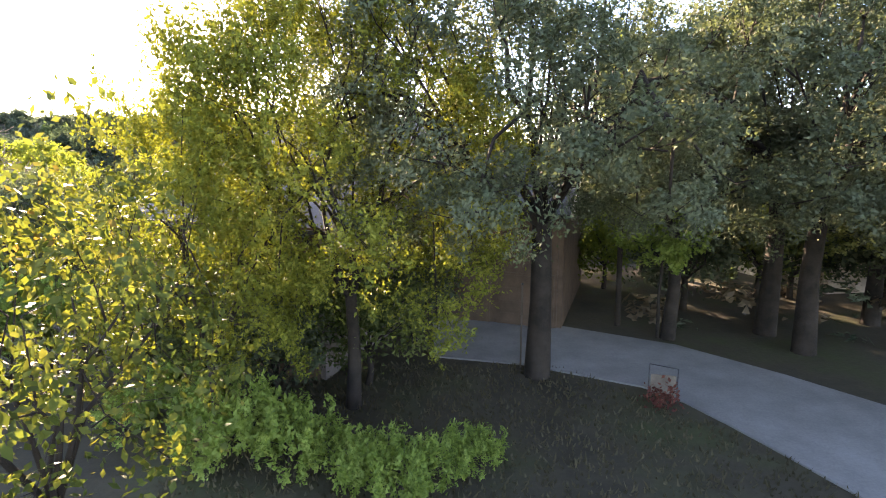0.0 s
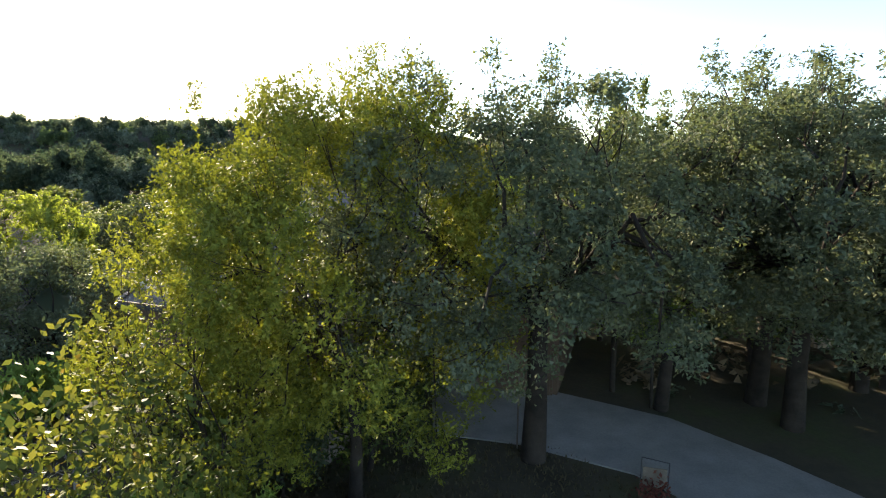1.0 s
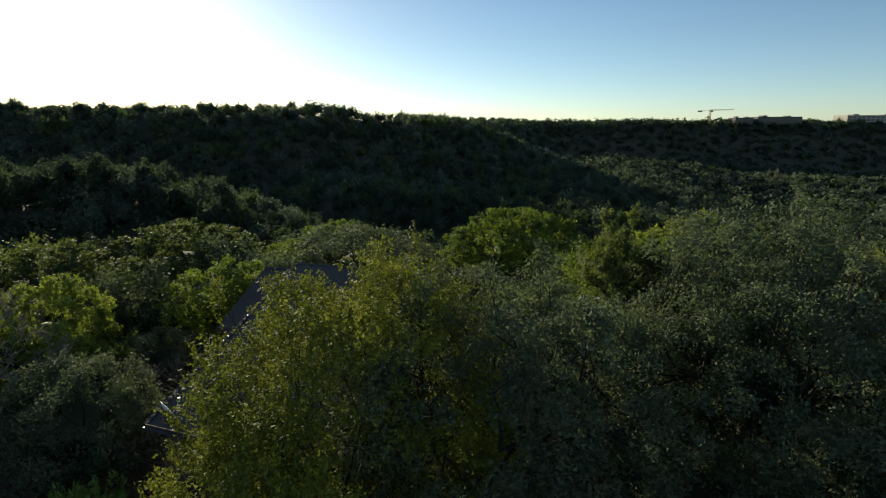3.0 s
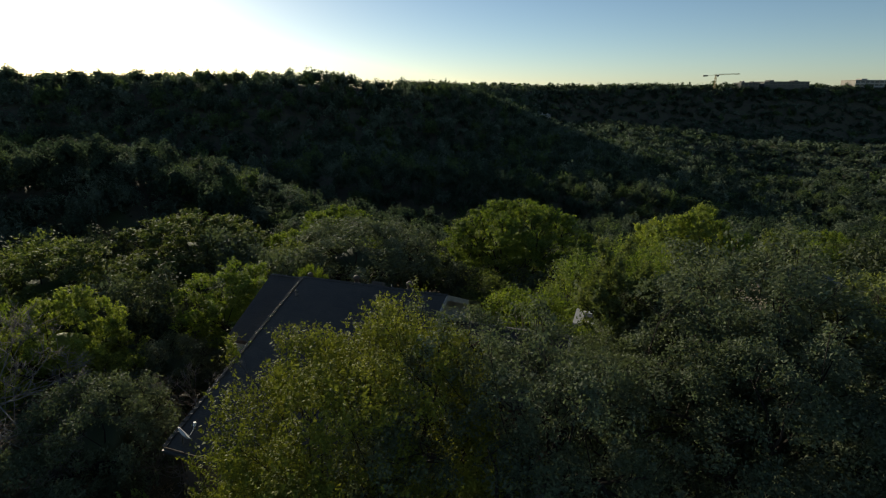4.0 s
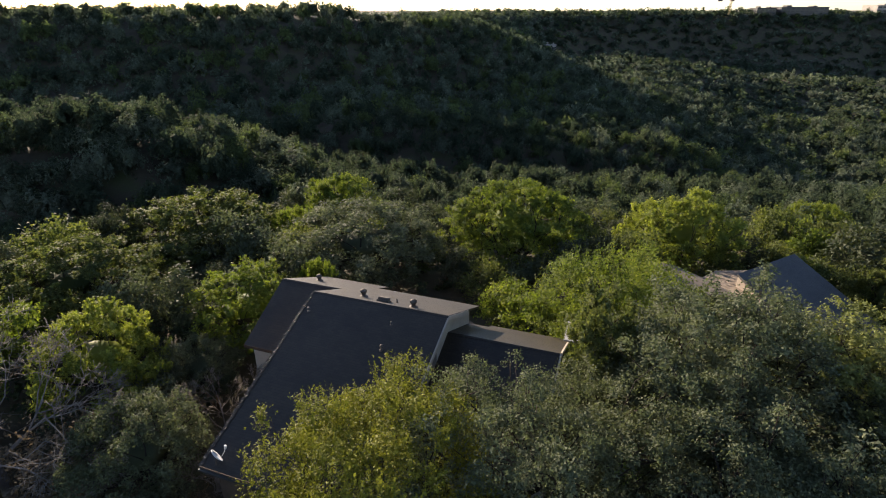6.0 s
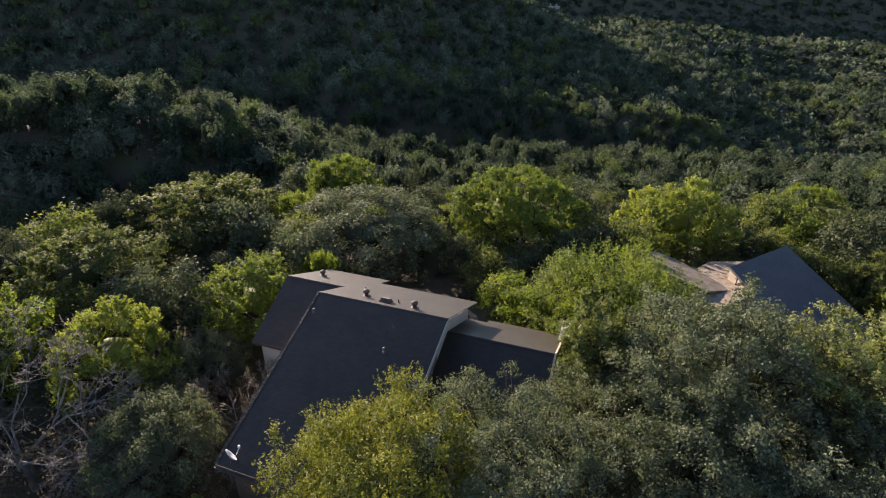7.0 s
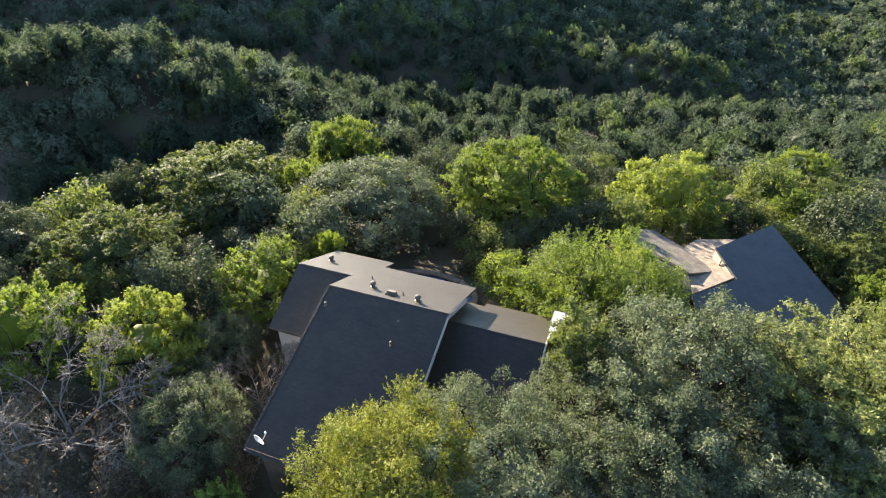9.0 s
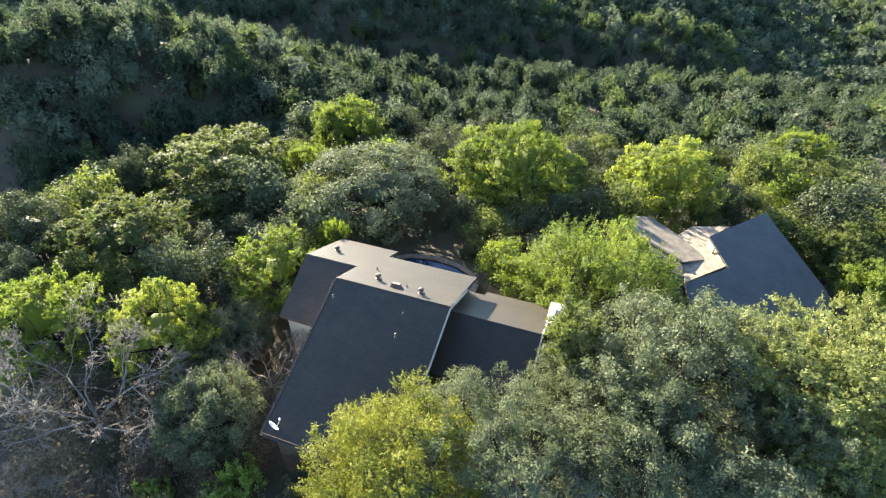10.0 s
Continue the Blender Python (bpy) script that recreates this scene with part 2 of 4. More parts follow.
# ---- building blocks ----
def mesh_of(name, verts, faces, mat, smooth=False):
    me = bpy.data.meshes.new(name)
    me.from_pydata(verts, [], faces)
    me.materials.append(mat)
    if smooth:
        me.polygons.foreach_set("use_smooth", [True] * len(me.polygons))
    me.update()
    return me


def quads_mesh(name, verts, faces, mat, tris=None):
    """A large mesh from arrays: faces (n, 4) and tris (m, 3)."""
    me = bpy.data.meshes.new(name)
    tris = np.zeros((0, 3), int) if tris is None else tris
    n4, n3 = len(faces), len(tris)
    me.vertices.add(len(verts))
    me.vertices.foreach_set("co", np.asarray(verts, np.float32).ravel())
    me.loops.add(4 * n4 + 3 * n3)
    me.loops.foreach_set("vertex_index", np.concatenate([np.asarray(faces).ravel(), np.asarray(tris).ravel()]).astype(np.int32))
    me.polygons.add(n4 + n3)
    me.polygons.foreach_set("loop_start", np.concatenate([np.arange(n4) * 4, 4 * n4 + np.arange(n3) * 3]).astype(np.int32))
    me.materials.append(mat)
    me.update(calc_edges=True)
    return me


def part(name, me, parent, label=""):
    ob = new(name, me)
    ob.parent = parent
    if label:
        ob["label"] = label
    return ob


def slab(name, poly, height, thick, mat, parent, label=""):
    """A sheet over the polygon poly of (x, y), its top at height(x, y), thick downwards."""
    n = len(poly)
    verts = [(x, y, height(x, y)) for x, y in poly] + [(x, y, height(x, y) - thick) for x, y in poly]
    faces = [list(range(n)), list(range(2 * n - 1, n - 1, -1))]
    faces += [[i, i + n, (i + 1) % n + n, (i + 1) % n] for i in range(n)]
    me = mesh_of(name, verts, faces, mat)
    bm = bmesh.new()
    bm.from_mesh(me)
    bmesh.ops.recalc_face_normals(bm, faces=bm.faces)
    bmesh.ops.triangulate(bm, faces=[f for f in bm.faces if len(f.verts) > 4])
    bm.to_mesh(me)
    bm.free()
    return part(name, me, parent, label)


def bar_data(a, b, width, height, up=(0, 0, 1)):
    """Vertices and faces of a straight bar from a to b."""
    a, b, up = Vector(a), Vector(b), Vector(up)
    way = (b - a).normalized()
    side = way.cross(up).normalized() * width / 2
    top = side.cross(way).normalized() * height / 2
    verts = [p + s * side + q * top for p in (a, b) for s, q in ((-1, -1), (1, -1), (1, 1), (-1, 1))]
    return verts, [(3, 2, 1, 0), (4, 5, 6, 7), (0, 1, 5, 4), (1, 2, 6, 5), (2, 3, 7, 6), (3, 0, 4, 7)]


def bar(name, a, b, width, height, mat, parent, label=""):
    verts, faces = bar_data(a, b, width, height)
    return part(name, mesh_of(name, verts, faces, mat), parent, label)


def tube_data(points, radii, sides=7):
    """Rings along a bent line, closed at the end."""
    verts, faces = [], []
    for i, p in enumerate(points):
        way = (Vector(points[min(i + 1, len(points) - 1)]) - Vector(points[max(i - 1, 0)])).normalized()
        side = way.cross(Vector((0.31, 0.95, 0.05))).normalized()
        top = side.cross(way)
        for k in range(sides):
            a = 2 * math.pi * k / sides
            verts.append(Vector(p) + (side * math.cos(a) + top * math.sin(a)) * radii[i])
    for i in range(len(points) - 1):
        for k in range(sides):
            j = (k + 1) % sides
            faces.append((i * sides + k, i * sides + j, (i + 1) * sides + j, (i + 1) * sides + k))
    faces.append(tuple(range((len(points) - 1) * sides, len(points) * sides)))
    faces.append(tuple(range(sides - 1, -1, -1)))
    return verts, faces


def joined(pieces):
    verts, faces = [], []
    for v, f in pieces:
        n = len(verts)
        verts += v
        faces += [tuple(i + n for i in face) for face in f]
    return verts, faces


def lathe_data(profile, sides=16, centre=(0, 0, 0)):
    verts, faces, m = [], [], len(profile)
    for k in range(sides):
        a = 2 * math.pi * k / sides
        verts += [Vector((centre[0] + r * math.cos(a), centre[1] + r * math.sin(a), centre[2] + z)) for r, z in profile]
    for k in range(sides):
        for i in range(m - 1):
            j = (k + 1) % sides
            faces.append((k * m + i, j * m + i, j * m + i + 1, k * m + i + 1))
    return verts, faces


# ---- the lie of the land ----
def ease(a, b, x):
    t = np.clip((np.asarray(x, float) - a) / (b - a), 0, 1)
    return t * t * (3 - 2 * t)


def ground_z(x, y):
    x, y = np.asarray(x, float), np.asarray(y, float)
    valley = ease(0, 1, (x - 0.2 * y - 10) / (0.28 * y + 40)) * ease(85, 180, y)
    z = -14 * ease(28, 110, y) - (18 - 9 * ease(290, 420, y)) * valley
    z = z + 3 * ease(75, 25, x) * ease(200, 270, y)
    z = z - 7 * np.exp(-((y - 131) / 11) ** 2) * ease(-70, -20, x)
    z = z - 8 * np.exp(-((y - 66) / 14) ** 2) * ease(-16, -34, x)
    z = z + 16 * np.exp(-((x + 52) / np.where(x < -52, 75, 27)) ** 2 - ((y - 88) / np.where(y < 88, 22, 32)) ** 2)
    z = z + 6 * np.exp(-((x + 25) / 35) ** 2 - ((y - 170) / 30) ** 2)
    # the near hill, which falls away to its right
    crest = 266 + np.where(x < -70, 0.17, 0.8) * (x + 70)
    w = np.exp(-((y - crest) / np.where(y < crest, 66, 95)) ** 2)
    z = z + np.maximum(21 - 4 * ease(-62, -20, x) - 28 * ease(-15, 95, x) - z, 0) * w
    # the valley floor ends at a drop
    z = z - 24 * ease(425, 495, y + 0.1 * x) * ease(60, 130, x)
    # the long ridge behind it, running back to the right and then across
    crest = np.interp(x, (-400, -60, -30, 88, 330, 900), (372, 385, 410, 640, 690, 705))
    lean = np.interp(x, (-60, -30, 70, 140), (0.9, 0.48, 0.48, 0.97))
    w = np.where(y < crest, np.exp(-((crest - y) * lean / 62) ** 2), 1.0)
    return z * (1 - w) + (19 - 2.5 * ease(30, -40, x)) * w


def graded(lo, hi, fine, n):
    """Places from lo to hi, close together round fine."""
    a, b = math.asinh((lo - fine) / 40), math.asinh((hi - fine) / 40)
    return fine + 40 * np.sinh(np.linspace(a, b, n))


gx, gy = graded(-3500, 3500, 0, 170), graded(-2500, 4500, 20, 190)
GX, GY = np.meshgrid(gx, gy)
GZ = ground_z(GX, GY)
idx = np.arange(GX.size).reshape(GX.shape)
cells = np.stack([idx[:-1, :-1], idx[:-1, 1:], idx[1:, 1:], idx[1:, :-1]], -1).reshape(-1, 4)
ground = new("ground", quads_mesh("ground", np.stack([GX, GY, GZ], -1).reshape(-1, 3), cells, SOIL))
tagged(ground, "brown woodland floor with dry grass and leaf litter", "ground", kind="structure")


def ground_sheet(name, poly, lift, mat, label, category):
    """A paved slab with real thickness, laid on the ground."""
    ob = slab(name, poly, lambda x, y: float(ground_z(x, y)) + lift, 0.3, mat, None, label)
    return tagged(ob, label, category, kind="structure")


ground_sheet("driveway", [(-0.6, 23.2), (-0.4, 17.6), (2.6, 16.9), (5.9, 15.2), (6.7, 14.2), (7.3, 12.9), (7.9, 11.4), (8.6, 9.5), (9.6, 6.0),
                          (15.5, 6.0), (14.0, 10.5), (12.1, 14.1), (10.7, 16.1), (8.4, 18.8), (4.6, 21.0), (1.5, 22.5)], 0.05, CONCRETE,
             "pale concrete driveway curving through shaded grass", "driveway")

# ---- the main house ----
MAIN = pose(-0.08, 24.6, 0, 0, 0, -18.9)


def main_front(x, y):
    return 8.5 + 0.366 * y


def main_back(x, y):
    return 8.5 - 0.45 * y


def left_front(x, y):
    return 7.24 + 0.519 * (y - 2.8)


def wing_back(x, y):
    return 6.4 - 0.45 * (y - 1.6)


def wing_front(x, y):
    return 6.4 + 0.42 * (y - 1.6)


def wall(name, x0, y0, x1, y1, tops, mat, parent, base=-1.5, thick=0.2, label=""):
    """An upright wall from (x0, y0) to (x1, y1); tops: (share of its length, height) along its upper edge."""
    a, b = Vector((x0, y0, 0)), Vector((x1, y1, 0))
    side = (b - a).cross(Vector((0, 0, 1))).normalized() * thick / 2
    low = [a.lerp(b, s) for s, _ in tops]
    n = len(tops)
    verts = []
    for o in (side, -side):
        verts += [p + o + Vector((0, 0, base)) for p in low] + [p + o + Vector((0, 0, h)) for p, (_, h) in zip(low, tops)]
    faces = []
    for i in range(n - 1):
        faces += [(i, i + 1, n + i + 1, n + i), (2 * n + i + 1, 2 * n + i, 3 * n + i, 3 * n + i + 1)]
        faces += [(n + i, n + i + 1, 3 * n + i + 1, 3 * n + i), (i + 1, i, 2 * n + i, 2 * n + i + 1)]
    faces += [(0, n, 3 * n, 2 * n), (2 * n - 1, n - 1, 3 * n - 1, 4 * n - 1)]
    return part(name, mesh_of(name, verts, faces, mat), parent, label)


def build_main_house():
    house = new("house")
    house.matrix_world = MAIN
    tagged(house, "cream stucco house with dark shingled saltbox roofs among trees", "house")
    t = 0.16
    slab("roof_slope", [(-8.2, 0), (-8.2, -10.1), (0.05, -10.1), (0.05, 0)], main_front, t, SHINGLE, house)
    slab("roof_slope", [(-8.2, 0.004), (0.05, 0.004), (0.05, 6.35), (-7.3, 6.35), (-7.3, 8.0), (-12.45, 8.0), (-12.45, 2.8), (-8.2, 2.8)], main_back, t, SHINGLE, house)
    slab("roof_slope", [(-12.45, 2.796), (-12.45, -1.65), (-8.2, -1.65), (-8.2, 2.796)], left_front, t, SHINGLE, house)
    slab("roof_slope", [(-0.5, 1.604), (5.95, 1.604), (5.95, 6.6), (0.85, 6.6), (0.85, 5.9), (-0.5, 5.9)], wing_back, t, SHINGLE, house)
    slab("roof_slope", [(-0.5, 1.6), (-0.5, -2.6), (5.95, -2.6), (5.95, 1.6)], wing_front, t, SHINGLE, house)
    # rake and fascia boards
    b = 0.26
    bar("rake_board", (0.09, -10.1, main_front(0, -10.1) - b / 2 - 0.02), (0.09, 0, 8.5 - b / 2 - 0.02), 0.06, b, TRIM, house, "weathered white painted rake board")
    bar("rake_board", (0.085, 0.01, 8.48 - b / 2 - 0.03), (0.085, 3.6, main_back(0, 3.6) - b / 2 - 0.05), 0.05, b, TRIM, house, "weathered white painted rake board")
    bar("rake_board", (6.0, 1.6, 6.4 - b / 2 + 0.03), (6.0, 6.6, wing_back(0, 6.6) - b / 2 + 0.03), 0.1, b, TRIM, house, "weathered white painted rake board")
    bar("rake_board", (6.0, 1.6, 6.4 - b / 2 + 0.03), (6.0, -2.6, wing_front(0, -2.6) - b / 2 + 0.03), 0.1, b, TRIM, house, "weathered white painted rake board")
    bar("fascia", (-8.2, -10.13, main_front(0, -10.1) - 0.1), (0.05, -10.13, main_front(0, -10.1) - 0.1), 0.05, 0.2, SIDING, house)
    bar("fascia", (-12.45, -1.68, left_front(0, -1.65) - 0.1), (-8.25, -1.68, left_front(0, -1.65) - 0.1), 0.05, 0.2, SIDING, house)
    # cap shingles along the ridges and the open rake
    cap_verts, cap_faces = bar_data((0, -0.13, 0), (0, 0.13, 0), 0.2, 0.02)
    cap = mesh_of("cap_shingle", cap_verts, cap_faces, SHINGLE)
    fold = [(x, y, 0.014 * (x > 0) + 0.012 - 0.44 * abs(y) - drop) for x in (-0.17, 0.17) for y in (-0.13, 0, 0.13) for drop in (0, 0.014)]
    ridge_cap = mesh_of("cap_shingle", fold, [(0, 6, 8, 2), (2, 8, 10, 4), (1, 3, 9, 7), (3, 5, 11, 9), (0, 1, 7, 6), (4, 10, 11, 5), (0, 2, 3, 1), (2, 4, 5, 3), (6, 7, 9, 8), (8, 9, 11, 10)], SHINGLE)
    for k in range(36):
        ob = part("cap_shingle", cap, house)
        y = -10.0 + 0.28 * k
        ob.matrix_local = pose(-8.18 - 0.03 * (k % 2) + 0.012 * math.sin(k * 2.7), y, main_front(0, y) + 0.022, 19.5)
    for k in range(29):
        ob = part("cap_shingle", ridge_cap, house)
        ob.matrix_local = pose(-8.05 + 0.285 * k, 0, 8.5)
    for k in range(15):
        ob = part("cap_shingle", ridge_cap, house)
        ob.matrix_local = pose(-12.3 + 0.285 * k, 2.8, 7.24)
    for k in range(20):
        ob = part("cap_shingle", ridge_cap, house)
        ob.matrix_local = pose(0.3 + 0.285 * k, 1.6, 6.4)
    bar("gutter", (-8.2, -10.2, main_front(0, -10.1) - 0.12), (0.05, -10.2, main_front(0, -10.1) - 0.12), 0.12, 0.11, DARK_METAL, house, "dark metal gutter")
    # garage doors in the wing
    for x0 in (0.5, 3.1):
        door = bar("garage_door", (x0, -2.33, 1.1), (x0 + 2.3, -2.33, 1.1), 0.06, 2.2, SIDING, house, "brown panelled garage door")
        for k in range(4):
            bar("door_panel", (x0 + 0.1, -2.37, 0.3 + 0.53 * k), (x0 + 2.2, -2.37, 0.3 + 0.53 * k), 0.03, 0.44, SIDING, door)
    # chimney against the wing's gable
    chimney = bar("chimney", (6.5, 3.4, -1.5), (6.5, 3.4, 6.75), 0.85, 1.7, SIDING, house, "brown sided chimney")
    bar("chimney_cap", (6.5, 2.35, 6.8), (6.5, 4.4, 6.8), 1.05, 0.1, WHITE_METAL, chimney, "pale sheet metal cap")
    bar("flue", (6.7, 3.1, 6.88), (6.7, 3.6, 6.88), 0.5, 0.16, DARK_METAL, chimney, "short dark flue")
    # walls
    wall("wall", -0.6, -9.6, -0.6, -0.3, [(0, main_front(0, -9.6) - t), (1, main_front(0, -0.3) - t)], GREY_SIDING, house, label="weathered grey-brown wood siding")
    wall("wall", -0.6, -0.3, -0.6, 5.9, [(0, main_front(0, -0.3) - t), (0.3 / 6.2, 8.5 - t), (1, main_back(0, 5.9) - t)], STUCCO, house)
    wall("wall", -7.8, -9.5, -7.8, -4.0, [(0, main_front(0, -9.5) - t), (1, main_front(0, -4.0) - t)], SIDING, house, label="brown stained wood siding")
    wall("wall", -7.8, -4.0, -7.8, 5.9, [(0, main_front(0, -4.0) - t), (4.0 / 9.9, 8.5 - t), (1, main_back(0, 5.9) - t)], STUCCO, house)
    wall("wall", -12.1, -1.2, -12.1, 7.5, [(0, left_front(0, -1.2) - t), (4.0 / 8.7, 7.24 - t), (1, main_back(0, 7.5) - t)], STUCCO, house)
    wall("wall", -7.7, -9.6, -0.7, -9.6, [(0, main_front(0, -9.6) - t), (1, main_front(0, -9.6) - t)], SIDING, house, label="brown stained wood siding")
    wall("wall", -12.0, -1.2, -7.9, -1.2, [(0, left_front(0, -1.2) - t), (1, left_front(0, -1.2) - t)], STUCCO, house)
    wall("wall", -12.0, 7.5, -7.6, 7.5, [(0, main_back(0, 7.5) - t), (1, main_back(0, 7.5) - t)], STUCCO, house)
    wall("wall", -7.6, 5.9, -0.7, 5.9, [(0, main_back(0, 5.9) - t), (1, main_back(0, 5.9) - t)], STUCCO, house)
    wall("wall", 5.6, -2.2, 5.6, 6.2, [(0, wing_front(0, -2.2) - t), (3.8 / 8.4, 6.4 - t), (1, wing_back(0, 6.2) - t)], SIDING, house, label="brown stained gable wall")
    wall("wall", -0.3, -2.2, 5.5, -2.2, [(0, wing_front(0, -2.2) - t), (1, wing_front(0, -2.2) - t)], SIDING, house, label="brown stained wood siding")
    wall("wall", 0.9, 6.2, 5.5, 6.2, [(0, wing_back(0, 6.2) - t), (1, wing_back(0, 6.2) - t)], STUCCO, house)
    return house


build_main_house()


def on_main(x, y, height, tilt=0.0):
    """A pose on the main house, at the height of its roof there."""
    return MAIN @ pose(x, y, height(x, y), tilt)


def build_turbine_vent():
    vent = new("turbine_vent")
    tagged(vent, "galvanised turbine vent on the sunlit roof slope", "roof vent", "roof turbine vents")
    v, f = lathe_data([(0.30, -0.12), (0.30, 0.02), (0.17, 0.10), (0.15, 0.30), (0.17, 0.32)], 16)
    part("base", mesh_of("base", v, f, GALVANISED, True), vent)
    pieces = []
    for k in range(18):
        a = 2 * math.pi * k / 18
        rim = [(0.15, 0.32), (0.235, 0.42), (0.25, 0.52), (0.20, 0.62), (0.08, 0.69)]
        verts = []
        for r, z in rim:
            for turn in (0.0, 0.30):
                q = r * (1.0 if turn == 0 else 0.93)
                verts.append(Vector((q * math.cos(a + turn), q * math.sin(a + turn), z)))
        pieces.append((verts, [(2 * i, 2 * i + 1, 2 * i + 3, 2 * i + 2) for i in range(4)]))
    v, f = joined(pieces)
    part("turbine", mesh_of("turbine", v, f, GALVANISED), vent, "ribbed round turbine")
    v, f = lathe_data([(0.0, 0.71), (0.09, 0.70), (0.10, 0.67), (0.0, 0.66)], 12)
    part("cap", mesh_of("cap", v, f, GALVANISED), vent)
    return vent


turbine = build_turbine_vent()
spots = [(-11.05, 4.9), (-5.75, 1.45), (-2.3, 0.85)]
turbine.matrix_world = on_main(*spots[0], main_back) @ Matrix.Diagonal((0.82, 0.82, 0.72, 1))
for x, y in spots[1:]:
    copy_thing(turbine, on_main(x, y, main_back))

box_vent = new("box_vent")
tagged(box_vent, "low square galvanised roof vent on the sunlit slope", "roof vent")
box_vent.matrix_world = on_main(-4.2, 0.95, main_back, -24.2)
bm = bmesh.new()
bmesh.ops.create_cube(bm, size=1, matrix=Matrix.Translation((0, 0, 0.17)) @ Matrix.Diagonal((0.62, 0.42, 0.16, 1)))
bmesh.ops.bevel(bm, geom=bm.edges[:], offset=0.03, segments=2, affect="EDGES")
hood = bpy.data.meshes.new("hood")
bm.to_mesh(hood), bm.free()
hood.materials.append(GALVANISED)
part("hood", hood, box_vent)
v, f = bar_data((-0.36, 0, 0.04), (0.36, 0, 0.04), 0.5, 0.12)
part("flashing", mesh_of("flashing", v, f, GALVANISED), box_vent)


def build_pipe(x, y, height, tall, radius, hooded=False):
    pipe = new("vent_pipe")
    tagged(pipe, "short grey plumbing vent pipe on the roof", "vent pipe", "roof vent pipes")
    pipe.matrix_world = on_main(x, y, height) @ Matrix.Diagonal((0.7, 0.7, 0.7, 1))
    v, f = lathe_data([(radius * 3, -0.12), (radius * 2.4, 0.03), (radius * 1.1, 0.09)], 12)
    part("flashing", mesh_of("flashing", v, f, GALVANISED, True), pipe)
    v, f = lathe_data([(radius, -0.1), (radius, tall), (radius * 0.8, tall), (radius * 0.8, tall - 0.1)], 12)
    part("stack", mesh_of("stack", v, f, GALVANISED if hooded else DARK_METAL, True), pipe)
    if hooded:
        v, f = lathe_data([(0, tall + 0.16), (0.10, tall + 0.12), (0.13, tall + 0.02), (0.10, tall)], 14)
        part("hood", mesh_of("hood", v, f, GALVANISED, True), pipe)


build_pipe(-6.7, 3.1, main_back, 0.35, 0.05)
build_pipe(-3.55, 1.35, main_back, 0.35, 0.05)
build_pipe(-2.62, -2.75, main_front, 0.30, 0.06, True)
build_pipe(-7.75, -1.35, main_front, 0.22, 0.05, True)
build_pipe(-2.75, -1.2, main_front, 0.30, 0.045)

# satellite dish at the corner of the eave
dish = new("satellite_dish")
tagged(dish, "pale grey satellite dish mounted at the roof eave", "satellite dish")
dish.matrix_world = on_main(-7.5, -9.85, main_front)
v, f = tube_data([(0, 0, -0.1), (0, 0, 0.25), (0.04, 0, 0.42)], [0.025, 0.025, 0.025], 8)
part("mast", mesh_of("mast", v, f, GALVANISED, True), dish)
v, f = lathe_data([(0.002, 0.0), (0.12, 0.008), (0.24, 0.035), (0.34, 0.075), (0.385, 0.10), (0.385, 0.085), (0.24, 0.015), (0.002, -0.02)], 24)
reflector = part("reflector", mesh_of("reflector", v, f, DISH_PAINT, True), dish, "shallow oval reflector")
AIM = look((0.05, 0, 0.45), (0.05 - 0.373, -0.762, 0.45 - 0.5)) @ Matrix.Diagonal((1.05, 0.8, 1, 1))
reflector.matrix_local = AIM
v, f = tube_data([(0, -0.36, 0.06), (0, -0.25, 0.35), (0, -0.08, 0.52)], [0.014, 0.014, 0.014], 6)
arm = part("arm", mesh_of("arm", v, f, DISH_PAINT, True), dish)
arm.matrix_local = AIM
v, f = bar_data((0, -0.12, 0.50), (0, 0.02, 0.60), 0.10, 0.09)
feed = part("feed_horn", mesh_of("feed_horn", v, f, DISH_PAINT), dish)
feed.matrix_local = AIM

# pool behind the house
def ring(cx, cy, rx, ry, count=40):
    return [(cx + rx * math.cos(2 * math.pi * k / count), cy + ry * math.sin(2 * math.pi * k / count)) for k in range(count)]


pool = new("swimming_pool")
tagged(pool, "oval pool with dark blue water and pale coping", "pool")
pool.matrix_world = MAIN
slab("water", ring(-5.9, 11.0, 4.3, 2.4), lambda x, y: -0.06, 0.9, WATER, pool, "dark blue water")
inner, outer = ring(-5.9, 11.0, 4.3, 2.4, 44), ring(-5.9, 11.0, 4.8, 2.9, 44)
for k in range(44):
    j = (k + 1) % 44
    a, b2, c2, d2 = inner[k], outer[k], outer[j], inner[j]
    gap = [((p[0] + (q[0] - p[0]) * 0.03), (p[1] + (q[1] - p[1]) * 0.03)) for p, q in ((a, d2), (b2, c2), (c2, b2), (d2, a))]
    slab("coping_stone", gap, lambda x, y: 0.1, 0.9, STONE, pool)


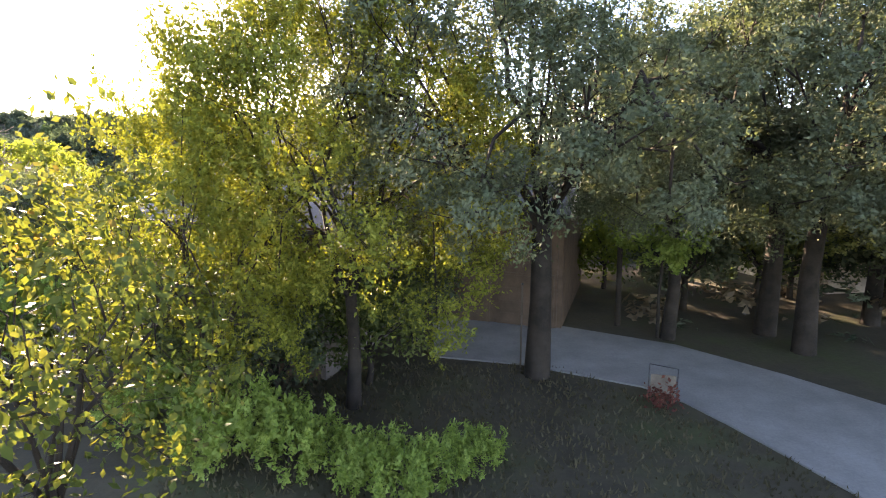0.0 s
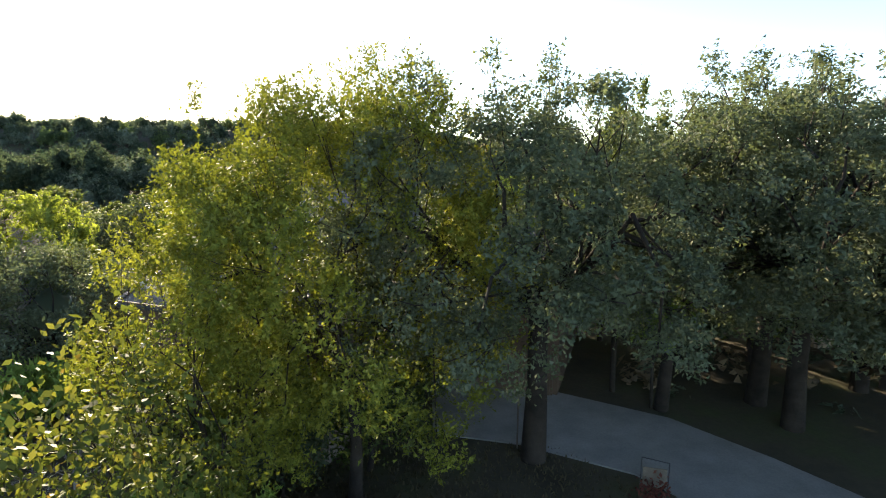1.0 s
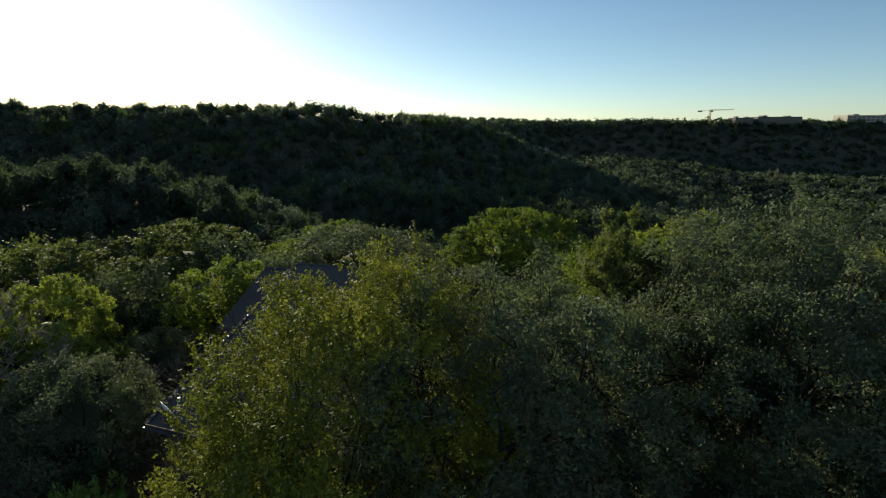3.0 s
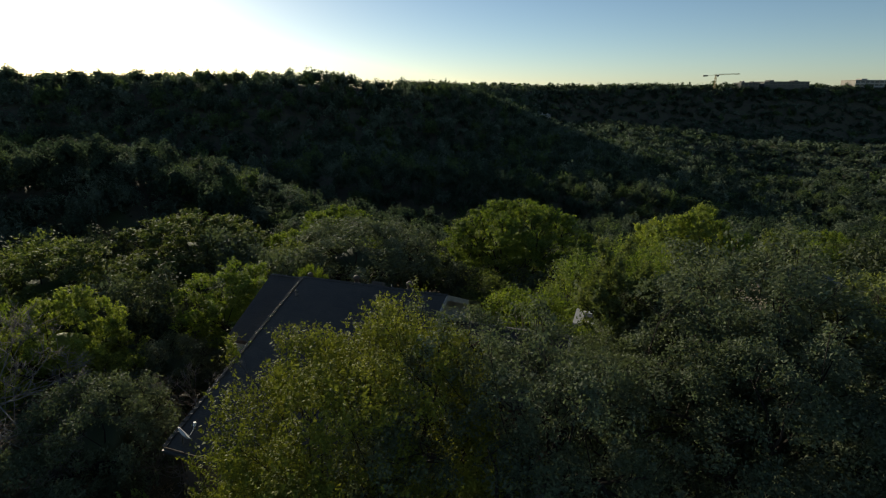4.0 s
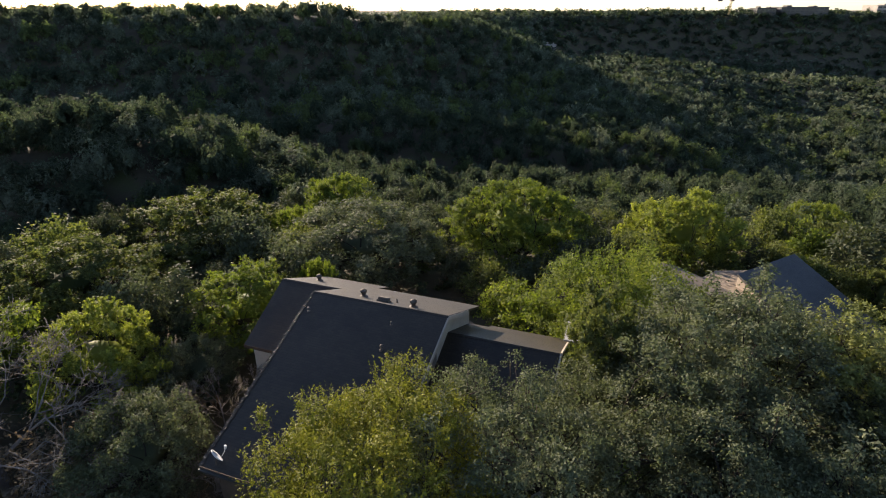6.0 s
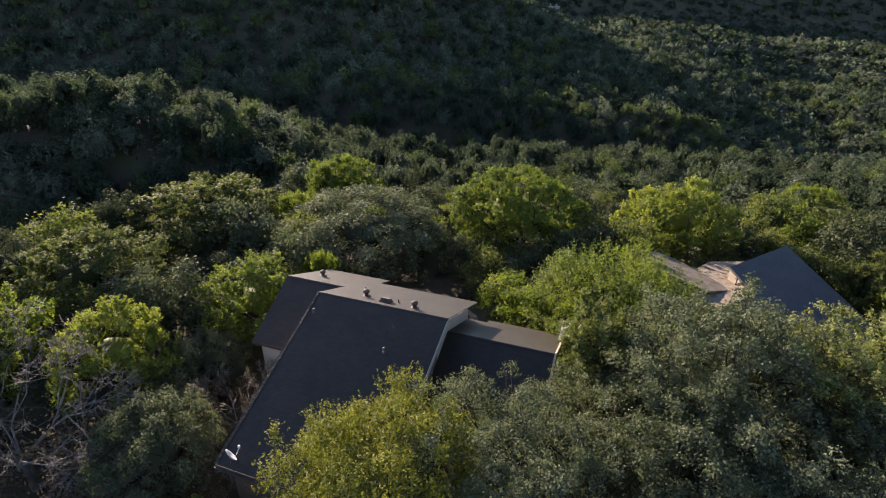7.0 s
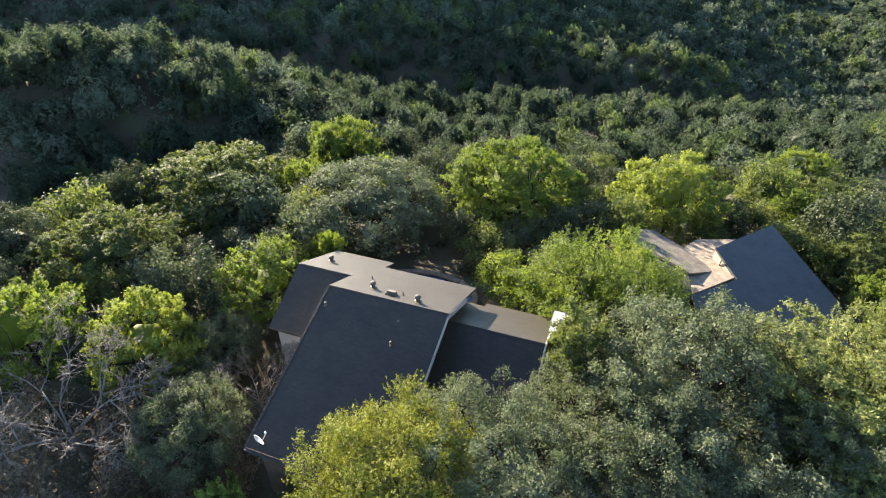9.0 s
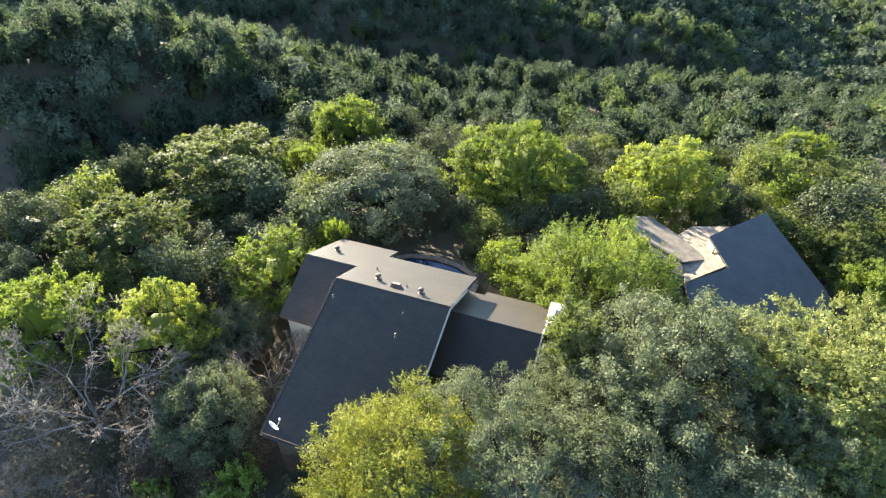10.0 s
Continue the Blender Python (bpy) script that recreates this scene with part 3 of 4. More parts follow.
# ---- the second house ----
def build_second_house():
    house = new("house")
    tagged(house, "second house with a dark hipped shingle roof behind trees", "house")
    n = Vector((-0.0965, 0.2107, -0.9728))
    p0 = Vector((22.25, 37.0, 4.9))

    def dark(x, y):
        return p0.z - (n.x * (x - p0.x) + n.y * (y - p0.y)) / n.z

    slab("roof_slope", [(22.25, 37.0), (28.6, 40.5), (30.6, 32.2), (29.0, 27.4), (18.3, 25.6), (18.62, 31.8), (22.9, 33.8)], dark, 0.2, PALE_SHINGLE, house)
    # the lower roofs round the valley: a sunlit flat strewn with leaves, and a side wing with its ridge
    flat = lambda x, y: 4.1 + 0.048 * (x - 23.04) - 0.093 * (y - 34.21)
    back = lambda x, y: 4.35 - 0.135 * (x - 17.21) - 0.103 * (y - 36.76)
    front = lambda x, y: 4.35 + 0.382 * (x - 17.21) + 0.291 * (y - 36.76)
    slab("roof_slope", [(22.95, 34.16), (18.76, 31.99), (19.3, 34.1), (20.59, 39.0), (22.4, 40.38), (25.7, 40.19), (23.28, 38.57), (22.45, 37.1)], flat, 0.2, LITTER, house, "sunlit low roof strewn with dry leaves")
    slab("roof_slope", [(17.21, 36.76), (19.15, 34.22), (21.78, 35.16), (20.48, 38.79), (18.77, 41.65), (17.19, 41.49), (15.98, 39.14)], back, 0.15, DUSTY_SHINGLE, house, "dusty tan roof slope")
    slab("roof_slope", [(17.207, 36.757), (16.8, 34.65), (17.68, 29.79), (18.3, 28.9), (18.6, 31.9), (18.94, 32.34), (19.147, 34.217)], front, 0.15, PALE_SHINGLE, house)
    cap = mesh_of("cap_shingle", *bar_data((-0.15, 0, 0), (0.15, 0, 0), 0.26, 0.05), SHINGLE)
    for k in range(11):
        part("cap_shingle", cap, house).matrix_local = pose(17.28 + 0.176 * k, 36.67 - 0.231 * k, 4.38, 0, 0, -52.6)
    for (x0, y0), (x1, y1), h in (((17.2, 35.0), (18.0, 30.2), 0.35), ((16.3, 39.0), (17.2, 35.0), 0.3), ((17.4, 41.2), (16.3, 39.0), 0.3), ((18.7, 41.3), (17.4, 41.2), 0.3), ((22.4, 40.0), (20.5, 38.6), 0.3), ((20.3, 38.7), (18.7, 41.3), 0.3), ((25.2, 39.9), (22.4, 40.0), 0.3)):
        roof = front if y1 < 36 else back if x1 < 18.8 else flat
        wall("wall", x0, y0, x1, y1, [(0, min(roof(x0, y0), 4.0) - h), (1, min(roof(x1, y1), 4.0) - h)], STUCCO, house, base=-4)
    bar("post", (22.45, 36.0, 3.75), (22.3, 35.7, 4.6), 0.08, 0.08, DARK_METAL, house, "dark vent post on the roof")
    for (x0, y0), (x1, y1) in (((22.7, 37.0), (28.2, 39.8)), ((28.2, 39.8), (29.9, 32.4)), ((29.9, 32.4), (28.4, 28.0)), ((28.4, 28.0), (19.0, 26.4)), ((19.0, 26.4), (19.2, 31.9)), ((22.9, 33.9), (22.4, 37.0))):
        wall("wall", x0, y0, x1, y1, [(0, dark(x0, y0) - 0.2), (1, dark(x1, y1) - 0.2)], TAN_WALL, house, base=-4)
    return house


build_second_house()


# ---- trees ----
def leaf_cloud(rng, lobes, count, size, flat=0.55, droop=0.0, shell=0.35, corners=4, spray=8, frond=0.0, core=1.0, tufts=0, calm=1.0):
    """Leaf blades in small sprays over the outer shell of the lobes (x, y, z, rx, ry, rz)."""
    lobes = np.asarray(lobes, float)
    area = (lobes[:, 3] * lobes[:, 4] * lobes[:, 5]) ** (2 / 3)
    area[-2:] *= core
    sprays = max(count // spray, 1)
    pick = rng.choice(len(lobes), sprays, p=area / area.sum())
    d = rng.normal(size=(sprays, 3)) + np.array([0, 0, 0.6])
    r = 1 - shell * rng.random(sprays) ** 1.6 + (0.10 if core == 1 else 0.06 * calm) * rng.normal(size=sprays)
    if tufts:
        ends = rng.normal(size=(len(lobes), tufts, 3)) + np.array([0, 0, 0.7])
        ends /= np.linalg.norm(ends, axis=2, keepdims=True)
        reach = 1.04 - shell * rng.random((len(lobes), tufts))
        own = rng.integers(tufts, size=sprays)
        d = ends[pick, own] + rng.normal(size=(sprays, 3)) * 0.17
        r = reach[pick, own] + rng.normal(size=sprays) * 0.07
    d /= np.linalg.norm(d, axis=1, keepdims=True)
    heart = lobes[pick, :3] + d * lobes[pick, 3:] * r[:, None]
    tilt = d * flat + rng.normal(size=(sprays, 3)) * 0.45 * calm + np.array([0, 0, 0.25]) + (lobes[pick, :3] * 0.8 if calm < 1 else 0)
    way = rng.normal(size=(sprays, 3)) * (0.45 if frond else 1.0) + d * 0.6 + np.array([0, 0, 0.9 if frond else 0])
    own = np.repeat(np.arange(sprays), spray)
    n = len(own)
    normal = tilt[own] + rng.normal(size=(n, 3)) * 0.4 * calm
    normal /= np.linalg.norm(normal, axis=1, keepdims=True)
    mid = heart[own] + rng.normal(size=(n, 3)) * size * ((1.35 if calm == 1 else 0.45) if frond == 0 else 0.4)
    stem = way / np.linalg.norm(way, axis=1, keepdims=True) - np.array([0, 0, 0.3 * droop])
    mid = mid + stem[own] * (rng.uniform(-1, 1, n) * frond * size)[:, None]
    along = way[own] + rng.normal(size=(n, 3)) * (0.5 if frond else 0.8)
    along[:, 2] -= droop
    along -= normal * (along * normal).sum(1, keepdims=True)
    along /= np.linalg.norm(along, axis=1, keepdims=True)
    across = np.cross(normal, along)
    s = size * (0.6 + 0.8 * rng.random(n))[:, None]
    if corners == 3:
        a, b = along * s * 0.55, across * s * 0.36
        verts = np.stack([mid - a + b, mid - a - b, mid + a], 1).reshape(-1, 3)
        return verts, np.arange(3 * n).reshape(-1, 3)
    a, b, c = along * s * 0.5, across * s * (0.2 if frond else 0.27), normal * s * 0.08
    verts = np.stack([mid - a, mid + b - c * 0.5, mid + a - c, mid - b + c * 0.5], 1).reshape(-1, 3)
    return verts, np.arange(4 * n).reshape(-1, 4)


def crown_lobes(rng, radius, height, base, count, clump=0.0, leaders=0):
    """Lobes spread over the outside of a crown from base to height, round a filled middle."""
    lobes = []
    mid, half = (base + height) / 2, (height - base) / 2
    for k in range(count):
        z = 1.0 - 1.62 * (k + 0.5) / count
        a = 2.4 * k + rng.uniform(-0.4, 0.4)
        f = math.sqrt(1 - z * z) * rng.uniform(0.55 + clump, 0.82 + clump * 0.5)
        r = radius * rng.uniform(0.16 - clump * 0.2, 0.36 - clump * 0.6)
        lobes.append((math.cos(a) * f * radius, math.sin(a) * f * radius, mid + z * half * rng.uniform(0.62, 0.92), r, r * rng.uniform(0.85, 1.15), r * rng.uniform(0.65, 0.95)))
    for k in range(leaders):
        a, f, r = 2.4 * k + rng.uniform(-0.5, 0.5), rng.uniform(0.1, 0.75), rng.uniform(0.2, 0.34)
        z = mid + half * (math.sqrt(1 - f * f) * 0.92 + rng.uniform(0.08, 0.2))
        lobes.append((math.cos(a) * f * radius, math.sin(a) * f * radius, z, r, r, r * 1.6))
    lobes.append((0, 0, mid + half * 0.15, radius * 0.56, radius * 0.56, half * 0.62))
    lobes.append((0, 0, mid - half * 0.25, radius * 0.66, radius * 0.66, half * 0.46))
    return lobes


def wood_meshes(rng, lobes, base, trunk, mat, twigs=3, limbs=7):
    """A tapered trunk, a few bent main limbs, and branches from them to the lobes."""
    fork = Vector((0, 0, base))
    pieces = [tube_data([Vector((0, 0, -0.6)), Vector((0, 0, 0.15)), Vector((rng.uniform(-0.12, 0.12), rng.uniform(-0.12, 0.12), base * 0.5)), fork],
                        [trunk * 0.78, trunk * 0.6, trunk * 0.47, trunk * 0.42], 9)]
    arms = [[] for _ in range(limbs)]
    hx, hy = lobes[-1][:2]
    for lobe in lobes[:-2]:
        arms[int((math.atan2(lobe[1] - hy, lobe[0] - hx) + math.pi) / (2 * math.pi) * limbs) % limbs].append(lobe)
    for arm in arms:
        if not arm:
            continue
        centre = sum((Vector(l[:3]) for l in arm), Vector()) / len(arm)
        bent = [fork - Vector((0, 0, 0.2))]
        for s in (0.35, 0.7):
            bent.append(fork.lerp(centre, s) + Vector((rng.uniform(-0.35, 0.35), rng.uniform(-0.35, 0.35), rng.uniform(-0.2, 0.3))))
        bent.append(centre)
        w = trunk * rng.uniform(0.15, 0.22)
        pieces.append(tube_data(bent, [w * 1.3, w, w * 0.7, w * 0.35], 6))
        for lobe in arm:
            k, end = int(rng.integers(0, 3)), Vector(lobe[:3])
            start = bent[k].lerp(bent[k + 1], rng.uniform(0.25 if k else 0.6, 1.0))
            mid = start.lerp(end, 0.5) + Vector((rng.uniform(-0.4, 0.4), rng.uniform(-0.4, 0.4), rng.uniform(-0.1, 0.5)))
            thin = w * min(1.0, lobe[3] / 0.7)
            pieces.append(tube_data([start, mid, end], [thin * 0.5, thin * 0.35, thin * 0.18], 4))
            for _ in range(twigs):
                d = Vector(rng.normal(size=3)).normalized()
                tip = end + Vector((d.x * lobe[3], d.y * lobe[4], abs(d.z) * lobe[5])) * 0.95
                pieces.append(tube_data([mid.lerp(end, 0.7), end.lerp(tip, 0.5) + Vector(rng.normal(size=3)) * 0.12, tip], [thin * 0.2, thin * 0.13, thin * 0.05], 3))
    return mesh_of("trunk", *pieces[0], mat, True), mesh_of("branchwork", *joined(pieces[1:]), mat, True)


def inner_mass(rng, lobes, share, levels=2):
    """The dense inside of a crown: a closed lumpy shell that follows the lobes at a share of their reach."""
    lobes = np.asarray(lobes, float)
    heart = lobes[:, :3].mean(0)
    bm = bmesh.new()
    bmesh.ops.create_icosphere(bm, subdivisions=levels, radius=1)
    way = np.array([x.co[:] for x in bm.verts])
    faces = np.array([[x.index for x in p.verts] for p in bm.faces])
    bm.free()
    reach = np.zeros(len(way))
    for lobe in lobes:
        w, c = way / lobe[3:], (lobe[:3] - heart) / lobe[3:]
        a, b = (w * w).sum(1), w @ c
        gap = b * b - a * (c @ c - 1)
        reach = np.maximum(reach, np.where(gap > 0, (b + np.sqrt(np.maximum(gap, 0))) / a, 0))
    reach = np.maximum(reach, np.percentile(reach, 15)) * (share + 0.06 * rng.normal(size=len(way)))
    return heart + way * reach[:, None], faces


def make_tree(seed, radius, height, base, trunk, leaf, leaves, size, lobes=9, droop=0.0, bark=None, twigs=2, shell=0.35, shift=(0, 0), corners=4, frond=0.0, clump=0.0, tufts=0, mass=0.0, leaders=0):
    """The three meshes of a tree: trunk, limbs and crown."""
    rng = np.random.default_rng(seed)
    lob = [(l[0] + shift[0], l[1] + shift[1], *l[2:]) for l in crown_lobes(rng, radius, height, base, lobes, clump, leaders)]
    wood = wood_meshes(rng, lob, base + 0.25 * (height - base), trunk, bark or BARK, twigs)
    verts, faces = leaf_cloud(rng, lob, leaves, size, droop=droop, shell=shell, corners=corners, frond=frond, spray=14, core=0.5 if clump else 1.0, tufts=tufts)
    none = np.zeros((0, 4), int)
    if mass:
        core, sides = inner_mass(rng, lob, mass)
        faces, verts = np.concatenate([faces, sides + len(verts)]), np.concatenate([verts, core])
    return *wood, quads_mesh("crown", verts, faces, leaf) if corners == 4 else quads_mesh("crown", verts, none, leaf, faces)


def plant(kind, x, y, label, category="tree", scale=1.0, turn=0.0, stretch=1.0, name="tree", group="", wide=0.0, top=None):
    """Stands a kind of tree on the ground; wide and top, where given, are its crown's radius and the height of its highest leaves."""
    base = float(ground_z(x, y)) - 0.05
    if wide:
        me = kind[-1]
        co = np.empty(3 * len(me.vertices), np.float32)
        me.vertices.foreach_get("co", co)
        co = co.reshape(-1, 3)
        scale = wide / ((np.percentile(co[:, 0], 98.5) - np.percentile(co[:, 0], 1.5)) / 2)
        stretch = (top - base) / (np.percentile(co[:, 2], 99.7) * scale)
    ob = new(name)
    ob.matrix_world = pose(x, y, base, 0, 0, turn) @ Matrix.Diagonal((scale, scale, scale * stretch, 1))
    for me in kind:
        part(me.name.split(".")[0], me, ob)
    return tagged(ob, label, category, group)


# kinds of trees
NEAR_YELLOW = make_tree(1, 4.7, 12.0, 0.3, 0.34, YELLOW_LEAF, 125000, 0.075, 66, 0.3, shell=0.45, frond=5.5, clump=0.12, corners=3, tufts=24, leaders=2)
NEAR_YOUNG = make_tree(24, 4.7, 12.0, 0.3, 0.3, YELLOW_LEAF, 32000, 0.115, 40, 0.3, shell=0.5, frond=5.5, clump=0.12, corners=3, tufts=14, leaders=8)
NEAR_OAK = make_tree(2, 5.8, 11.4, 2.9, 0.7, OAK_LEAF, 88000, 0.09, 60, shell=0.35, shift=(-1.3, -2.0), clump=0.14, corners=3, tufts=12, leaders=14)
NEAR_OAK_C = make_tree(17, 4.5, 11.4, 2.9, 0.62, OAK_LEAF, 68000, 0.09, 52, shell=0.35, shift=(-3.2, -2.6), clump=0.14, corners=3, tufts=12, leaders=12)
NEAR_OAK_B = make_tree(3, 5.0, 12.0, 2.8, 0.58, OAK_LEAF, 46000, 0.115, 54, shell=0.35, clump=0.14, corners=3, tufts=11, leaders=12)
WILLOWY = make_tree(18, 4.8, 9.6, 0.8, 0.4, PALE_LEAF, 54000, 0.095, 52, 0.35, shell=0.45, frond=3.2, clump=0.14, corners=3, tufts=11)
GABLE = make_tree(19, 4.9, 9.0, 0.4, 0.4, BRIGHT_LEAF, 60000, 0.105, 46, -0.9, shell=0.5, corners=3, frond=6.5, clump=0.12, tufts=12, leaders=26, mass=0.34)
TURNING = make_tree(4, 2.5, 7.2, 0.6, 0.2, AUTUMN_LEAF, 5000, 0.15, 22, 0.3, shell=0.5, clump=0.1, leaders=5)
SLENDER = make_tree(23, 2.0, 12.8, 8.0, 0.22, GREEN_LEAF, 14000, 0.115, 26, 0.1, shell=0.5, corners=3, clump=0.1, frond=2.4, tufts=9, leaders=3)
GREEN = make_tree(5, 5.0, 10.0, 0.3, 0.5, GREEN_LEAF, 44000, 0.155, 46, 0.1, shell=0.35, corners=3, clump=0.1, frond=1.8, tufts=12, mass=0.34)
TALL_GREEN = make_tree(20, 6.2, 12.6, -1.0, 0.6, BRIGHT_LEAF, 84000, 0.145, 64, 0.1, shell=0.35, corners=3, clump=0.1, frond=1.8, tufts=12, mass=0.34)
BRIGHT = make_tree(6, 4.6, 9.5, 0.6, 0.45, BRIGHT_LEAF, 30000, 0.155, 38, 0.2, shell=0.4, corners=3, clump=0.12, frond=2.2, tufts=11, mass=0.34)
GREY = make_tree(7, 5.4, 8.8, 0.2, 0.6, OAK_LEAF, 36000, 0.15, 46, shell=0.35, corners=3, clump=0.14, tufts=12, mass=0.34)
DARK = make_tree(8, 4.4, 8.5, 0.2, 0.45, DARK_LEAF, 24000, 0.165, 38, shell=0.35, corners=3, clump=0.1, tufts=11, mass=0.34)
YELLOW = make_tree(9, 4.4, 8.4, 0.6, 0.4, SUN_LEAF, 46000, 0.135, 42, 0.2, shell=0.4, corners=3, clump=0.12, frond=2.2, tufts=11, mass=0.34)
SHRUB = make_tree(10, 1.6, 2.1, 0.0, 0.10, SUNLIT_LIME_LEAF, 3400, 0.13, 12, -0.3, frond=2.5, corners=3, tufts=6)
SAPLING = make_tree(25, 2.0, 4.9, 2.7, 0.12, SUNLIT_LIME_LEAF, 5200, 0.14, 16, 0.2, shell=0.5, corners=3, clump=0.1, frond=2.2, tufts=8)
FILL_GREEN = make_tree(11, 3.6, 7.2, 0.3, 0.35, GREEN_LEAF, 4000, 0.25, 20, 0.2, twigs=0, corners=3, clump=0.12, mass=0.36)
FILL_GREY = make_tree(12, 3.8, 6.6, 0.3, 0.4, OAK_LEAF, 4000, 0.25, 20, twigs=0, corners=3, clump=0.14, mass=0.36)
FILL_DARK = make_tree(13, 3.2, 7.4, 0.2, 0.35, DARK_LEAF, 4000, 0.25, 18, twigs=0, corners=3, clump=0.1, mass=0.36)
FILL_LIGHT = make_tree(14, 3.2, 6.6, 0.3, 0.3, BRIGHT_LEAF, 4000, 0.25, 18, 0.3, twigs=0, corners=3, clump=0.12, mass=0.36)
DRY = make_tree(15, 2.4, 3.6, 0.0, 0.15, DRY_LEAF, 2000, 0.18, 12, bark=DEAD_WOOD)
RED_PLANT = make_tree(16, 0.4, 0.55, 0.0, 0.04, RED_LEAF, 260, 0.13, 5, twigs=1)

STANDING = [(-23.2, 20.0, 5.5), (-13.4, 23.6, 3), (-19.5, 14.5, 5), (-27.5, 17.5, 4), (-14.5, 15, 4)]


def stand(kind, x, y, label, radius, **more):
    STANDING.append((x, y, radius))
    return plant(kind, x, y, label, **more)


stand(NEAR_YELLOW, -2.5, 13.9, "yellow-green elm beside the house eave", 4, turn=20, wide=4.2, top=12.05)
stand(NEAR_YOUNG, -5.4, 11.8, "smaller yellow-green elm below the front eave", 2.2, turn=130, wide=2.5, top=8.7)
stand(NEAR_OAK, 2.9, 16.1, "grey-green live oak with a stout trunk by the driveway", 5, turn=0)
stand(NEAR_OAK_B, 13.6, 11.9, "grey-green live oak reaching over the driveway", 5, turn=70, scale=0.88)
stand(NEAR_OAK_C, 12.6, 18.2, "grey-green live oak with a broad crown", 5, turn=0, scale=1.06)
stand(NEAR_OAK_B, 17.4, 21.4, "grey-green live oak beside the second house", 5, turn=110, wide=4.2, top=10.2)
stand(WILLOWY, 20.2, 22.0, "pale green tree with drooping sprays beside the second house", 4, turn=150, wide=3.8, top=8.2)
stand(WILLOWY, 21.4, 14.4, "pale green tree with drooping sprays near the driveway", 4, turn=240, scale=1.02)
stand(SAPLING, 8.05, 19.7, "light green sapling behind the driveway, sunlight painted into its low spreading crown", 1.5, turn=20)
stand(NEAR_OAK_B, 12.4, 20.2, "grey-green oak with a high crown beyond the driveway", 4.5, turn=300, wide=4.9, top=12.9)
stand(NEAR_OAK_B, 8.4, 19.6, "smaller grey-green oak at the wing's corner", 3, turn=30, wide=3.4, top=10.3)
stand(SLENDER, 7.0, 21.2, "slender green tree by the wing's corner", 2.2, turn=10, scale=0.93)
stand(NEAR_OAK_B, 18.6, 15.6, "grey-green live oak in deep shade", 5, turn=200, scale=0.78)
stand(WILLOWY, 21.2, 19.6, "light yellow-green tree beside the oaks", 4.5, wide=5.8, top=10.4, turn=10)
stand(WILLOWY, 27.0, 22.5, "light yellow-green tree beside the oaks", 4.5, scale=1.08, turn=90)
stand(TURNING, -5.3, 6.7, "small tree with turning yellow and orange leaves", 3, turn=0)
stand(TALL_GREEN, 7.0, 51.0, "tall full green tree beyond the pool", 7.5, turn=30, wide=6.3, top=7.6)
stand(YELLOW, 22.9, 48.6, "bright yellow-green tree above the second house", 6.0, turn=0, wide=5.1, top=7.7)
stand(GABLE, 11.8, 31.6, "bright green tree at the wing's gable", 4.8, turn=60, wide=5.2, top=8.9)
stand(FILL_LIGHT, 6.4, 34.0, "small light green tree by the wing", 2.2, turn=160, scale=0.72)
stand(FILL_LIGHT, 4.6, 36.8, "small light green tree at the end of the pool", 2.2, turn=60, scale=0.7)
stand(GREY, -8.0, 47.8, "grey-green live oak behind the house", 7.3, turn=0, wide=7.2, top=6.6)
stand(GREEN, -25.4, 52.4, "olive green rounded tree on the wooded slope", 6.6, turn=0, wide=6.6, top=6.4)
stand(BRIGHT, -16.8, 54.5, "light green tree between darker crowns", 2.8, turn=70, wide=2.6, top=4.0)
stand(BRIGHT, -14.7, 67.4, "light green tree on the slope", 4.2, turn=100, wide=4.2, top=3.8)
stand(GREEN, -29.6, 37.6, "full green tree on the slope", 4.8, turn=120, wide=4.6, top=7.2)
stand(YELLOW, -21.0, 26.2, "bright yellow-green tree catching the sun", 2.9, turn=200, wide=3.3, top=7.6)
stand(BRIGHT, -14.2, 33.2, "green tree close to the house wall", 3, turn=220, wide=3.5, top=6.8)
stand(GREY, -16.4, 28.4, "grey-green shrubby tree beside the house wall", 2.6, turn=100, wide=2.6, top=4.2)
STANDING.append((-10.6, 35.2, 1.4))
plant(BRIGHT, -10.5, 38.0, "slender light green tree behind the house corner", turn=40, wide=1.3, top=5.6)
stand(BRIGHT, -29.4, 26.4, "light green tree catching the sun", 3.6, turn=40, wide=3.6, top=8.2)
stand(FILL_GREEN, 25.6, 44.2, "green shrubby tree behind the second house", 2.2, turn=40, wide=2.3, top=2.6)
stand(FILL_LIGHT, 20.4, 42.8, "light green shrubby tree behind the second house", 2.0, turn=140, wide=2.0, top=2.2)
stand(GREY, -15.1, 20.0, "grey-green shrubby oak in front of the house", 3.2, turn=40, wide=3.1, top=6.3)
stand(GREEN, 41.0, 50.5, "olive green tree beyond the second house", 4.5, turn=15, wide=4.3, top=3.6)
stand(BRIGHT, 45.5, 63.0, "light green tree on the far slope", 3.6, turn=35, wide=3.4, top=1.8)
stand(BRIGHT, 34.0, 31.8, "bright green tree beside the second house", 3.5, turn=95, scale=0.65)
stand(GREEN, 34.4, 37.0, "green tree beside the second house", 3.5, turn=175, scale=0.62)
stand(FILL_LIGHT, 36.8, 50.0, "light green tree on the far slope", 3, turn=210, scale=0.9)
stand(DARK, -35.5, 52.0, "dark juniper on the wooded slope", 3.8, turn=140, wide=3.5, top=4.6)
stand(DARK, -38.6, 38.6, "dark juniper on the wooded slope", 4.5, turn=220, scale=0.95)
stand(GREY, -37.0, 31.0, "grey-green oak at the slope's edge", 4.5, turn=20, scale=0.8)
